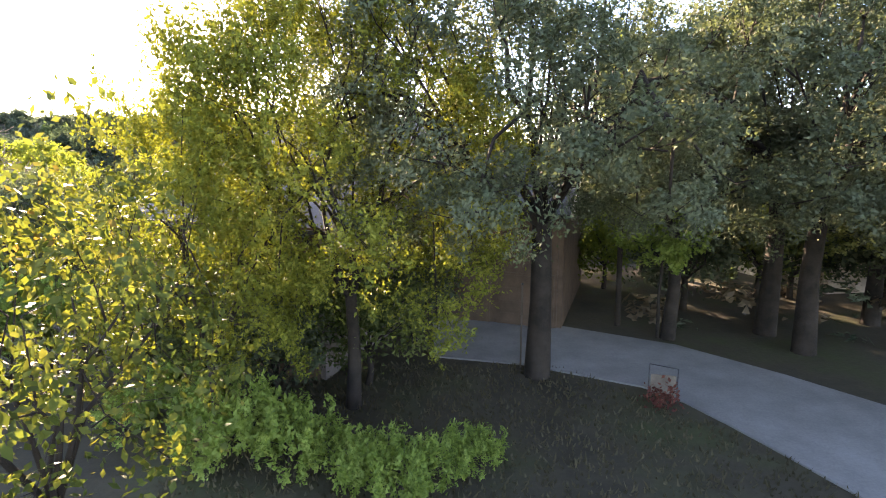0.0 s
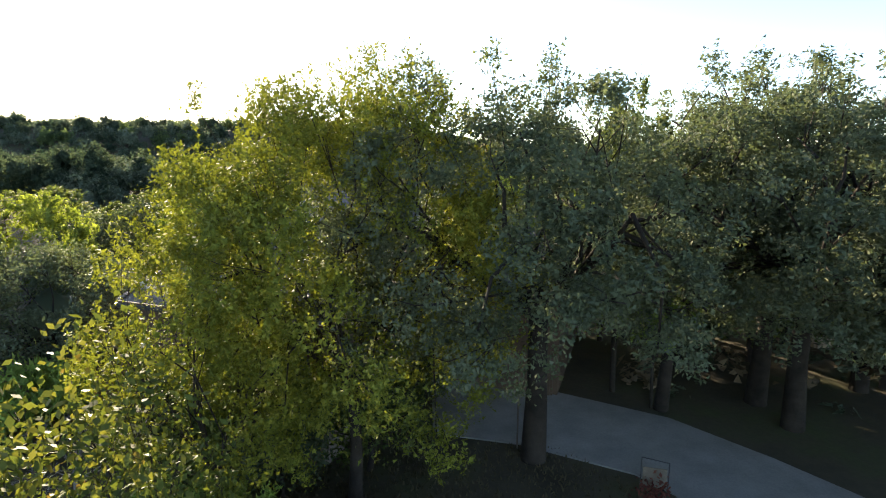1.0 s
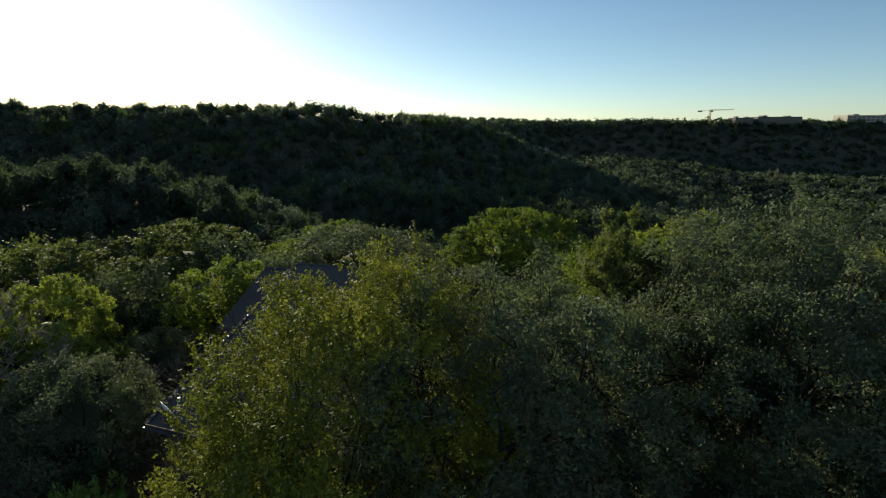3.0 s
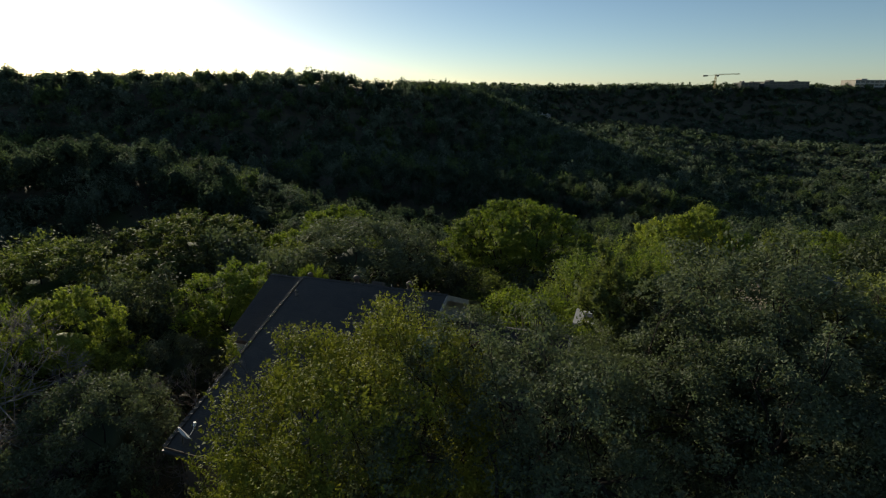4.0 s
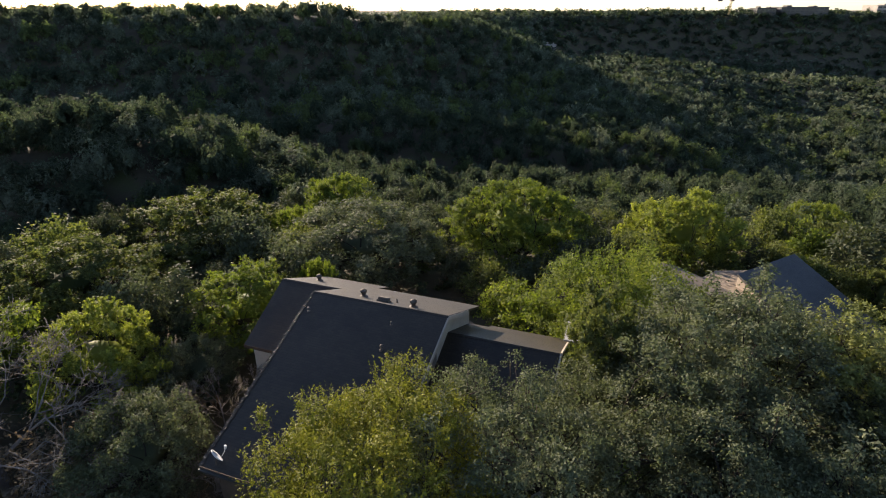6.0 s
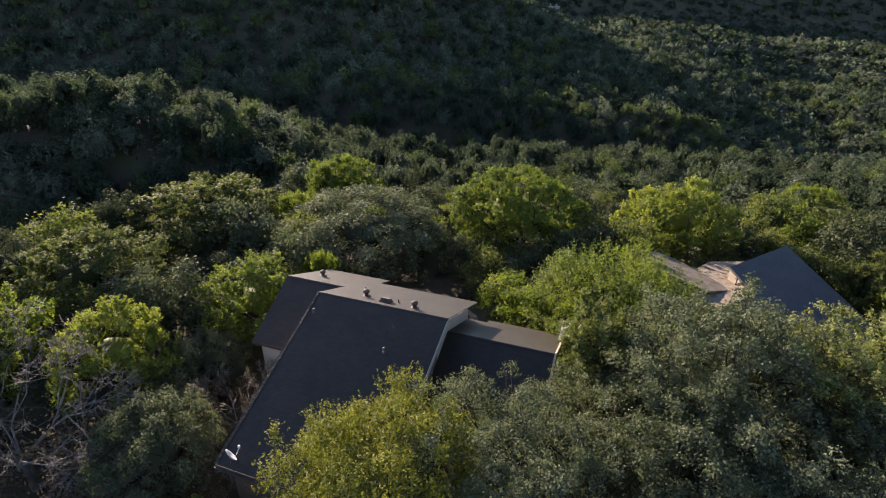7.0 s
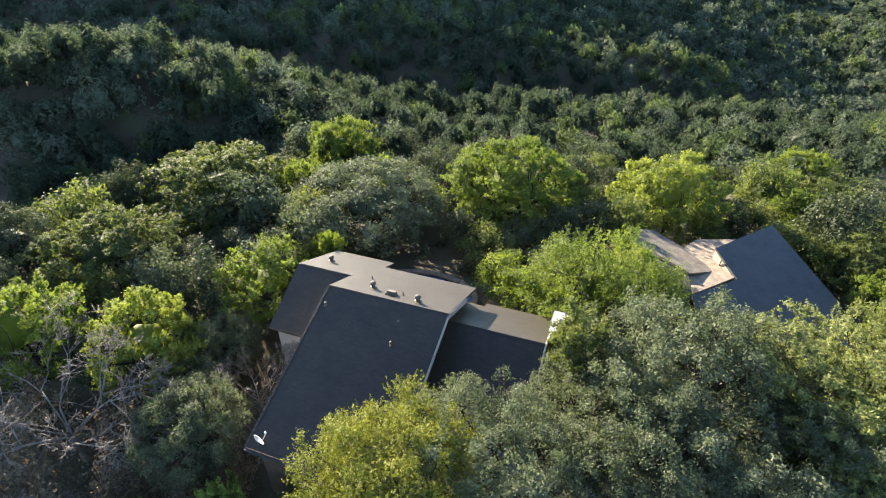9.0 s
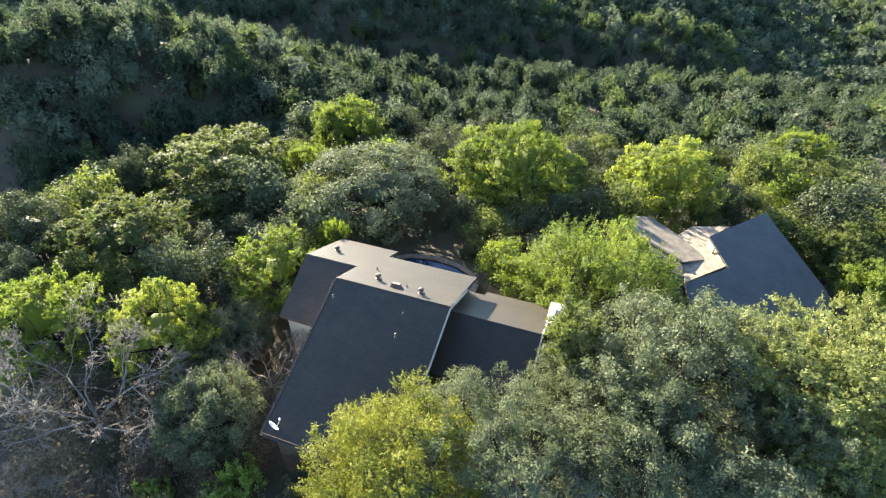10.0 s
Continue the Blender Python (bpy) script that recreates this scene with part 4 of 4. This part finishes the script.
stand(FILL_DARK, 10.6, 23.4, "dark understory tree behind the driveway", 2.5, scale=0.8)
stand(FILL_GREEN, 14.6, 24.6, "green understory tree behind the driveway", 3, scale=0.9)
stand(FILL_DARK, 18.6, 21.6, "dark understory tree behind the driveway", 2.5, scale=0.85, turn=80)
stand(FILL_DARK, 16.6, 25.4, "dark understory tree behind the driveway", 2.2, wide=2.2, top=5.0, turn=160)
stand(FILL_GREEN, 20.8, 24.9, "green understory tree behind the driveway", 2.2, wide=2.4, top=4.6, turn=220)
stand(FILL_DARK, 12.0, 26.6, "dark understory tree behind the driveway", 2.2, wide=2.2, top=5.0, turn=300)
stand(FILL_LIGHT, 8.2, 27.4, "light green understory tree by the wing", 2.5, scale=0.75, turn=30)
stand(FILL_DARK, -1.2, 18.9, "dark shrubby tree against the house wall", 1.5, wide=2.0, top=4.6, turn=10)
stand(FILL_GREEN, -4.6, 16.2, "leafy understory tree in front of the house wall", 1.8, wide=2.2, top=4.4, turn=200)
stand(FILL_GREEN, -2.3, 15.4, "green shrubby tree against the house wall", 1.5, scale=0.55, turn=150)
stand(FILL_DARK, -4.6, 13.9, "dark shrub below the front eave", 1.5, scale=0.45, turn=50, category="shrub", name="shrub")
stand(FILL_GREEN, -6.6, 14.4, "green shrub below the front eave", 1.5, scale=0.45, turn=250, category="shrub", name="shrub")
stand(FILL_DARK, -8.8, 15.3, "dark shrub below the front eave", 1.5, scale=0.45, turn=190, category="shrub", name="shrub")

shrub_places = [(-7.8, 12.2, 0.6), (-6.9, 13.2, 0.75), (-5.9, 12.4, 0.7), (-5.2, 10.9, 0.6), (-4.3, 11.2, 0.8), (-3.4, 11.0, 0.75), (-2.4, 10.5, 0.6), (-1.5, 10.1, 0.6), (-0.7, 9.7, 0.65), (0.1, 10.6, 0.5), (0.8, 11.0, 0.45)]
for k, (x, y, s) in enumerate(shrub_places):
    plant(SHRUB, x, y, "lime-green leafy shrub on the dry lawn, sunlight painted into its leaves", "shrub", s, 70 * k, name="shrub", group="lime-green shrubs")


def free(x, y, r):
    """No house, drive, pool or other crown in the way."""
    c, s = math.cos(radians(18.9)), math.sin(radians(18.9))
    u, v = (x + 0.08) * c - (y - 24.6) * s, (x + 0.08) * s + (y - 24.6) * c
    if -13.5 - r < u < 7 + r and -11.5 - r < v < 10 + r * 0.8 or -11 < u < 7 and 5 < v < 15:
        return False
    if 15.5 - r < x < 31 + r and 27 - r < y < 41 + r or -5 < x < 17 and y < 24 or -14 < x < 14 and y < 16:
        return False
    return all(math.hypot(x - a, y - b) > 0.62 * (r + q) for a, b, q in STANDING)


tr = np.random.default_rng(5)
FILLS = ((FILL_GREEN, "green broadleaf tree in the close woods"), (FILL_GREY, "grey-green oak in the close woods"), (FILL_DARK, "dark juniper in the close woods"), (FILL_LIGHT, "light green tree in the close woods"))
count = 0
for _ in range(9000):
    x, y = tr.uniform(-70, 75), tr.uniform(8, 76)
    r = tr.uniform(2.2, 3.8)
    if abs(math.atan2(x, y + 4)) > radians(46) or math.hypot(x, y) > 76 or count >= 95 or not free(x, y, r):
        continue
    kind, text = FILLS[tr.choice(4, p=(0.3, 0.3, 0.34, 0.06))]
    stand(kind, x, y, text, r, scale=r / 3.5, turn=tr.uniform(0, 360), stretch=tr.uniform(0.85, 1.15))
    count += 1
for x, y, wide, top, turn in ((31.3, 41.6, 2.5, 4.0, 20), (33.4, 43.2, 2.6, 3.2, 140), (32.6, 39.2, 2.2, 4.4, 260)):
    plant(FILL_GREEN, x, y, "green shrubby tree at the second house's far corner", turn=turn, wide=wide, top=top)


def bare_tree(seed, radius, height, trunk, depth=4):
    """A leafless tree: limbs that fork again and again."""
    rng = np.random.default_rng(seed)
    pieces = []

    def grow(start, way, length, width, level):
        bend = Vector(rng.normal(size=3)) * 0.16
        mid = start + (way + bend) * length * 0.5
        end = start + (way + bend * 0.3 + Vector((0, 0, 0.1))).normalized() * length
        pieces.append(tube_data([start, mid, end], [max(width * q, 0.008) for q in (1, 0.8, 0.6)], 6 if level > 2 else 3))
        if level == 0:
            return
        for _ in range(3 if level > 1 else 5):
            turn = (way + Vector(rng.normal(size=3)) * 0.55).normalized()
            grow(mid.lerp(end, rng.uniform(0.2, 1.0)), turn, length * rng.uniform(0.5, 0.78), width * 0.5, level - 1)

    fork = Vector((0, 0, height * 0.3))
    pieces.append(tube_data([(0, 0, -0.4), (0.05, 0, height * 0.15), fork], [trunk, trunk * 0.8, trunk * 0.7], 8))
    for k in range(7):
        a = 2 * math.pi * k / 7 + rng.uniform(-0.3, 0.3)
        grow(fork, Vector((math.cos(a), math.sin(a), rng.uniform(0.3, 0.9))).normalized(), radius * 0.5, trunk * 0.21, depth)
    return mesh_of("trunk", *pieces[0], DEAD_WOOD, True), mesh_of("branchwork", *joined(pieces[1:]), DEAD_WOOD, True)


DEAD = bare_tree(21, 5.4, 5.6, 0.24, 5)
DEAD_SMALL = bare_tree(22, 2.6, 3.4, 0.14, 4)
plant(DEAD, -23.0, 20.0, "bare grey dead tree with spreading limbs", "dead tree", 1.4, 0)
plant(DEAD, -19.6, 14.0, "bare grey dead tree leaning over dry brush", "dead tree", 0.62, 130)
plant(DEAD, -24.0, 12.6, "bare grey dead tree leaning over dry brush", "dead tree", 0.8, 250)
for k, (x, y, s) in enumerate([(-12.7, 23.5, 1.45), (-12.2, 20.6, 1.1), (-10.2, 13.6, 0.8), (-8.9, 40.2, 0.6)]):
    plant(DEAD_SMALL, x, y, "bare twiggy shrub beside the house wall", "bare shrub", s, 75 * k, name="shrub", group="bare shrubs")
for k, (x, y, s) in enumerate([(-20.4, 20.6, 1.2), (-24.5, 17.4, 1.3), (-18.4, 17.2, 1.0), (-22.0, 14.0, 1.2), (-14.2, 15.6, 0.8), (-12.4, 18.2, 0.6), (-16.4, 13.2, 1.0), (-17.6, 23.4, 0.9), (-27.0, 21.4, 1.2), (-18.6, 11.4, 1.2), (-25.6, 14.6, 1.2), (-21.4, 11.0, 1.1), (-15.4, 17.6, 0.8)]):
    plant(DRY, x, y, "dry brown twiggy brush on the slope", "shrub", s, 50 * k, name="shrub", group="dry brush")
for k, (x, y, s) in enumerate([(-17.6, 15.2, 0.9), (-12.6, 16.2, 1.0), (-13.4, 14.2, 1.1), (-19.0, 22.6, 0.9)]):
    plant(SHRUB, x, y, "light green shrub among dry brush", "shrub", s, 40 * k, stretch=1.5, name="shrub", group="light green shrubs")

# ---- small things by the driveway ----
yard_sign = new("yard_sign")
tagged(yard_sign, "small pale sign in a thin dark metal frame by the driveway", "sign")
yard_sign.matrix_world = pose(6.15, 14.4, 0, 0, 0, -14)
for x in (-0.38, 0.38):
    v, f = tube_data([(x, 0, -0.2), (x, 0, 0.5), (x, 0, 1.0 - 0.12 * x)], [0.016] * 3, 8)
    part("post", mesh_of("post", v, f, DARK_METAL, True), yard_sign)
v, f = tube_data([(-0.38, 0, 1.045), (0, 0, 1.0), (0.38, 0, 0.955)], [0.016] * 3, 8)
part("top_rail", mesh_of("top_rail", v, f, DARK_METAL, True), yard_sign)
bar("panel", (-0.33, 0, 0.45), (0.33, 0, 0.45), 0.02, 0.6, GALVANISED, yard_sign, "pale weathered panel")
plant(RED_PLANT, 6.0, 13.9, "low plant with dull red leaves", "plant", 1.0, 0, name="plant")

marker_post = new("marker_post")
tagged(marker_post, "thin weathered metal post beside the oak trunk", "post")
marker_post.matrix_world = pose(2.45, 16.7, 0)
v, f = tube_data([(0, 0, -0.3), (0, 0, 1.4), (0, 0, 2.8)], [0.03] * 3, 10)
part("pole", mesh_of("pole", v, f, GALVANISED, True), marker_post)
v, f = lathe_data([(0.0, 2.86), (0.035, 2.83), (0.035, 2.78), (0.0, 2.78)], 10)
part("cap", mesh_of("cap", v, f, DARK_METAL, True), marker_post)

# ---- far buildings and the crane on the ridge ----
def build_crane():
    crane = new("tower_crane")
    tagged(crane, "distant tower crane standing above the far ridge", "crane")
    crane.matrix_world = pose(317, 668, 18)
    pieces = []
    for sx, sy in ((-1, -1), (1, -1), (1, 1), (-1, 1)):
        pieces.append(bar_data((0.8 * sx, 0.8 * sy, 0), (0.8 * sx, 0.8 * sy, 16), 0.3, 0.3, (0, 1, 0)))
    for k in range(8):
        pieces.append(bar_data((-0.8, -0.8, 2 * k), (0.8, -0.8, 2 * k + 2), 0.2, 0.2, (0, 1, 0)))
        pieces.append(bar_data((0.8, 0.8, 2 * k), (-0.8, 0.8, 2 * k + 2), 0.2, 0.2, (0, 1, 0)))
    part("mast", mesh_of("mast", *joined(pieces), CRANE_PAINT), crane)
    pieces = [bar_data((-15, s * 0.5, 15.4), (28, s * 0.5, 16.6), 0.3, 0.3) for s in (-1, 1)] + [bar_data((-2, 0, 16.9), (28, 0, 17.6), 0.25, 0.25)]
    for k in range(14):
        pieces.append(bar_data((-1 + 2 * k, -0.5, 15.9 + 0.055 * k), (k * 2, 0, 17 + 0.05 * k), 0.15, 0.15))
        pieces.append(bar_data((2 * k, 0, 17 + 0.05 * k), (1 + 2 * k, 0.5, 15.9 + 0.055 * k), 0.15, 0.15))
    part("jib", mesh_of("jib", *joined(pieces), CRANE_PAINT), crane)
    bar("counterweight", (-15, 0, 14.9), (-10, 0, 15.1), 1.4, 1.7, DARK_METAL, crane)
    bar("cab", (0.9, -1.2, 15), (2.6, -1.2, 15), 1.4, 1.8, DARK_METAL, crane)
    bar("slewing_ring", (-1.2, 0, 15.6), (1.2, 0, 15.6), 2.2, 0.8, DARK_METAL, crane)


build_crane()


def build_office(x, y, wide, deep, low, high, label, storeys=3, cells=10, wall_mat=None):
    block = new("office_building")
    tagged(block, label, "building")
    block.matrix_world = pose(x, y, low)
    tall = high - low
    wall_mat = wall_mat or OFFICE_WALL
    bar("body", (-wide / 2, 0, tall / 2), (wide / 2, 0, tall / 2), deep, tall, wall_mat, block)
    bar("roof", (-wide / 2 - 0.4, 0, tall + 0.2), (wide / 2 + 0.4, 0, tall + 0.2), deep + 0.8, 0.4, wall_mat, block)
    bar("roof_plant", (-wide * 0.32, 0, tall + 1.2), (-wide * 0.22, 0, tall + 1.2), deep * 0.4, 1.8, wall_mat, block)
    bar("roof_plant", (wide * 0.24, 0, tall + 1.0), (wide * 0.32, 0, tall + 1.0), deep * 0.4, 1.4, wall_mat, block)
    step = wide / cells
    pane = mesh_of("window", *bar_data((-step * 0.38, 0, 0), (step * 0.38, 0, 0), 0.1, tall / storeys * 0.5), GLASS_DARK)
    for s in range(storeys):
        for k in range(cells):
            part("window", pane, block).location = (-wide / 2 + step * (k + 0.5), -deep / 2 - 0.04, tall * (s + 0.5) / storeys)


build_office(408, 690, 54, 24, 17, 26.2, "distant flat-roofed building on the ridge, shade painted into its dark walls", wall_mat=SHADED_CLADDING)
build_office(366, 690, 22, 18, 17, 25.2, "low distant building beside the larger one, shade painted into its dark walls", 2, 5, SHADED_CLADDING)
build_office(535, 705, 70, 26, 17, 28.0, "distant pale office building at the ridge's end", 3, 12)
build_office(85, 484, 9, 7, -15, -3.6, "far white house half hidden on the wooded hillside", 2, 5)

# ---- woods ----
def crown_kind(rng, blades, size, levels=2, lobe_count=20, core=0.66, frond=0.0):
    """A crown of radius 1: lobes, an inner mass that follows them, and leaf sprays over it."""
    lobes = []
    for k in range(lobe_count):
        z = 1.0 - 1.35 * (k + 0.5) / lobe_count
        a = 2.4 * k + rng.uniform(-0.5, 0.5)
        f = math.sqrt(1 - z * z)
        d = np.array([math.cos(a) * f, math.sin(a) * f, z]) * rng.uniform(0.54, 0.8)
        r = rng.uniform(0.2, 0.36)
        lobes.append((*d, r, r, r * 0.9))
    cv, f = inner_mass(rng, lobes, core, levels)
    lv, lf = leaf_cloud(rng, lobes, blades, size, flat=1.0, shell=0.16, corners=3, spray=5, frond=frond, core=0.999, calm=0.7)
    return cv, f, lv, lf


def woods(name, label, places, kinds, rng, mats, odds):
    """One mesh of many crowns; places: rows of x, y, z, radius, height."""
    V, F, n, counts = [], [], 0, []
    which = rng.integers(len(kinds), size=len(places))
    tone = rng.choice(len(mats), size=len(places), p=odds)
    for (x, y, z, r, h), k in zip(places, which):
        cv, cf, lv, lf = kinds[k]
        a = rng.uniform(0, 2 * math.pi)
        c, s = math.cos(a), math.sin(a)
        m = np.array([[c * r, -s * r, 0], [s * r, c * r, 0], [0, 0, h]]).T
        o = np.array([x, y, z])
        V += [cv @ m + o, lv @ m + o]
        F += [cf + n, lf + n + len(cv)]
        n += len(cv) + len(lv)
        counts.append(len(cf) + len(lf))
    me = quads_mesh(name, np.concatenate(V), np.zeros((0, 4), int), mats[0], np.concatenate(F))
    for extra in mats[1:]:
        me.materials.append(extra)
    me.polygons.foreach_set("material_index", np.repeat(tone, counts).astype(np.int32))
    return tagged(new(name, me), label, "woods", kind="stuff")


def scatter(rng, near, far, step, spread, keep, low=0.48, high=0.76, lift=(1.0, 4.2), tall=(0.85, 1.3)):
    """Places on a jittered grid between two distances ahead."""
    out = []
    for y in np.arange(0, far, step):
        for x in np.arange(-far, far, step):
            px, py = x + rng.uniform(-0.45, 0.45) * step, y + rng.uniform(-0.45, 0.45) * step
            d = math.hypot(px, py)
            if near <= d < far and abs(math.atan2(px, py)) < spread and keep(px, py):
                r = step * rng.uniform(low, high)
                h = min(r, 5.0) * (rng.uniform(*tall) if rng.random() < 0.82 else tall[1] * rng.uniform(0.95, 1.12))
                out.append((px, py, float(ground_z(px, py)) + rng.uniform(*lift), r, h))
    return out


wr = np.random.default_rng(77)
SPREAD = radians(42.5)


def dome(x, y):
    """The steep shaded side of the near hill, where crowns stand closer."""
    return x < -16


def seen_far(x, y):
    """Leaves out the backs of the two ridges, which they hide, and the ground of the far white house."""
    if x < -0.09 * y and y > 292 + 0.17 * (x + 70) or 70 < x < 97 and 472 < y < 490:
        return False
    return y < 30 + np.interp(x, (-400, -60, -30, 88, 330, 900), (372, 385, 410, 640, 690, 705))


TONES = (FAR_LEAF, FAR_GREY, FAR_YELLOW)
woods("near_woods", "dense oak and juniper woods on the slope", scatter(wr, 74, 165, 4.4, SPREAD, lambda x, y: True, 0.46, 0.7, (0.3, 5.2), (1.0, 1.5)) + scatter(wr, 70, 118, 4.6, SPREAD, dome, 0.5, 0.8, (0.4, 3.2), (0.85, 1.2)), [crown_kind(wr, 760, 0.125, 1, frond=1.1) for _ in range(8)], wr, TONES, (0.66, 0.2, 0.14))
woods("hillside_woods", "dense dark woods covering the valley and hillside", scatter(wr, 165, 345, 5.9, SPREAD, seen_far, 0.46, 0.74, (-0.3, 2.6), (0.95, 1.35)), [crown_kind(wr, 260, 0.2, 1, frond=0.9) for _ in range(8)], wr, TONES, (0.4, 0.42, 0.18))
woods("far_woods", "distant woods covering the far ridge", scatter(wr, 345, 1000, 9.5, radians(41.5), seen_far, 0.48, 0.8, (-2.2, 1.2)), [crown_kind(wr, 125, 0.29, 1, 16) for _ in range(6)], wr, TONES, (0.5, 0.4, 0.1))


def wild(x, y):
    c, s = math.cos(radians(18.9)), math.sin(radians(18.9))
    u, v = (x + 0.08) * c - (y - 24.6) * s, (x + 0.08) * s + (y - 24.6) * c
    if -13.5 < u < 8 and -11 < v < 15 or 15 < x < 31.5 and 27 < y < 42:
        return False
    return not (-6 < x < 16 and y < 23 and y < 26 - 0.7 * x) and not (x > 5 and y < 20.5 - 0.1 * x)


low = [(x, y, z - 2.2, r * 0.62, h * 0.45) for x, y, z, r, h in scatter(wr, 13, 78, 2.6, radians(52), wild)]
woods("undergrowth", "low green and brown undergrowth beneath the trees", low, [crown_kind(wr, 90, 0.3, 1, 8, 0.6) for _ in range(5)], wr, (FAR_LEAF, FAR_GREY, DRY_LEAF), (0.45, 0.25, 0.3))

# short grass beside the driveway
gr = np.random.default_rng(9)
n = 9000
x, y = gr.uniform(-6, 8.5, n), gr.uniform(6.5, 17, n)
ok = (x < 9.4 - 0.22 * (y - 6) - 0.055 * np.maximum(y - 9, 0) ** 2)
x, y = x[ok], y[ok]
n = len(x)
z = ground_z(x, y)
tall = gr.uniform(0.06, 0.16, n)
a = gr.uniform(0, 6.28, n)
dx, dy = np.cos(a) * 0.035, np.sin(a) * 0.035
lean = gr.normal(0, 0.05, (n, 2))
blades = np.stack([np.stack([x - dx, y - dy, z - 0.01], 1), np.stack([x + dx, y + dy, z - 0.01], 1), np.stack([x + lean[:, 0], y + lean[:, 1], z + tall], 1)], 1).reshape(-1, 3)
tagged(new("grass", quads_mesh("grass", blades, np.zeros((0, 4), int), DRY_GRASS, np.arange(3 * n).reshape(-1, 3))), "short dry brown-green grass in the shade beside the driveway", "grass", kind="stuff")
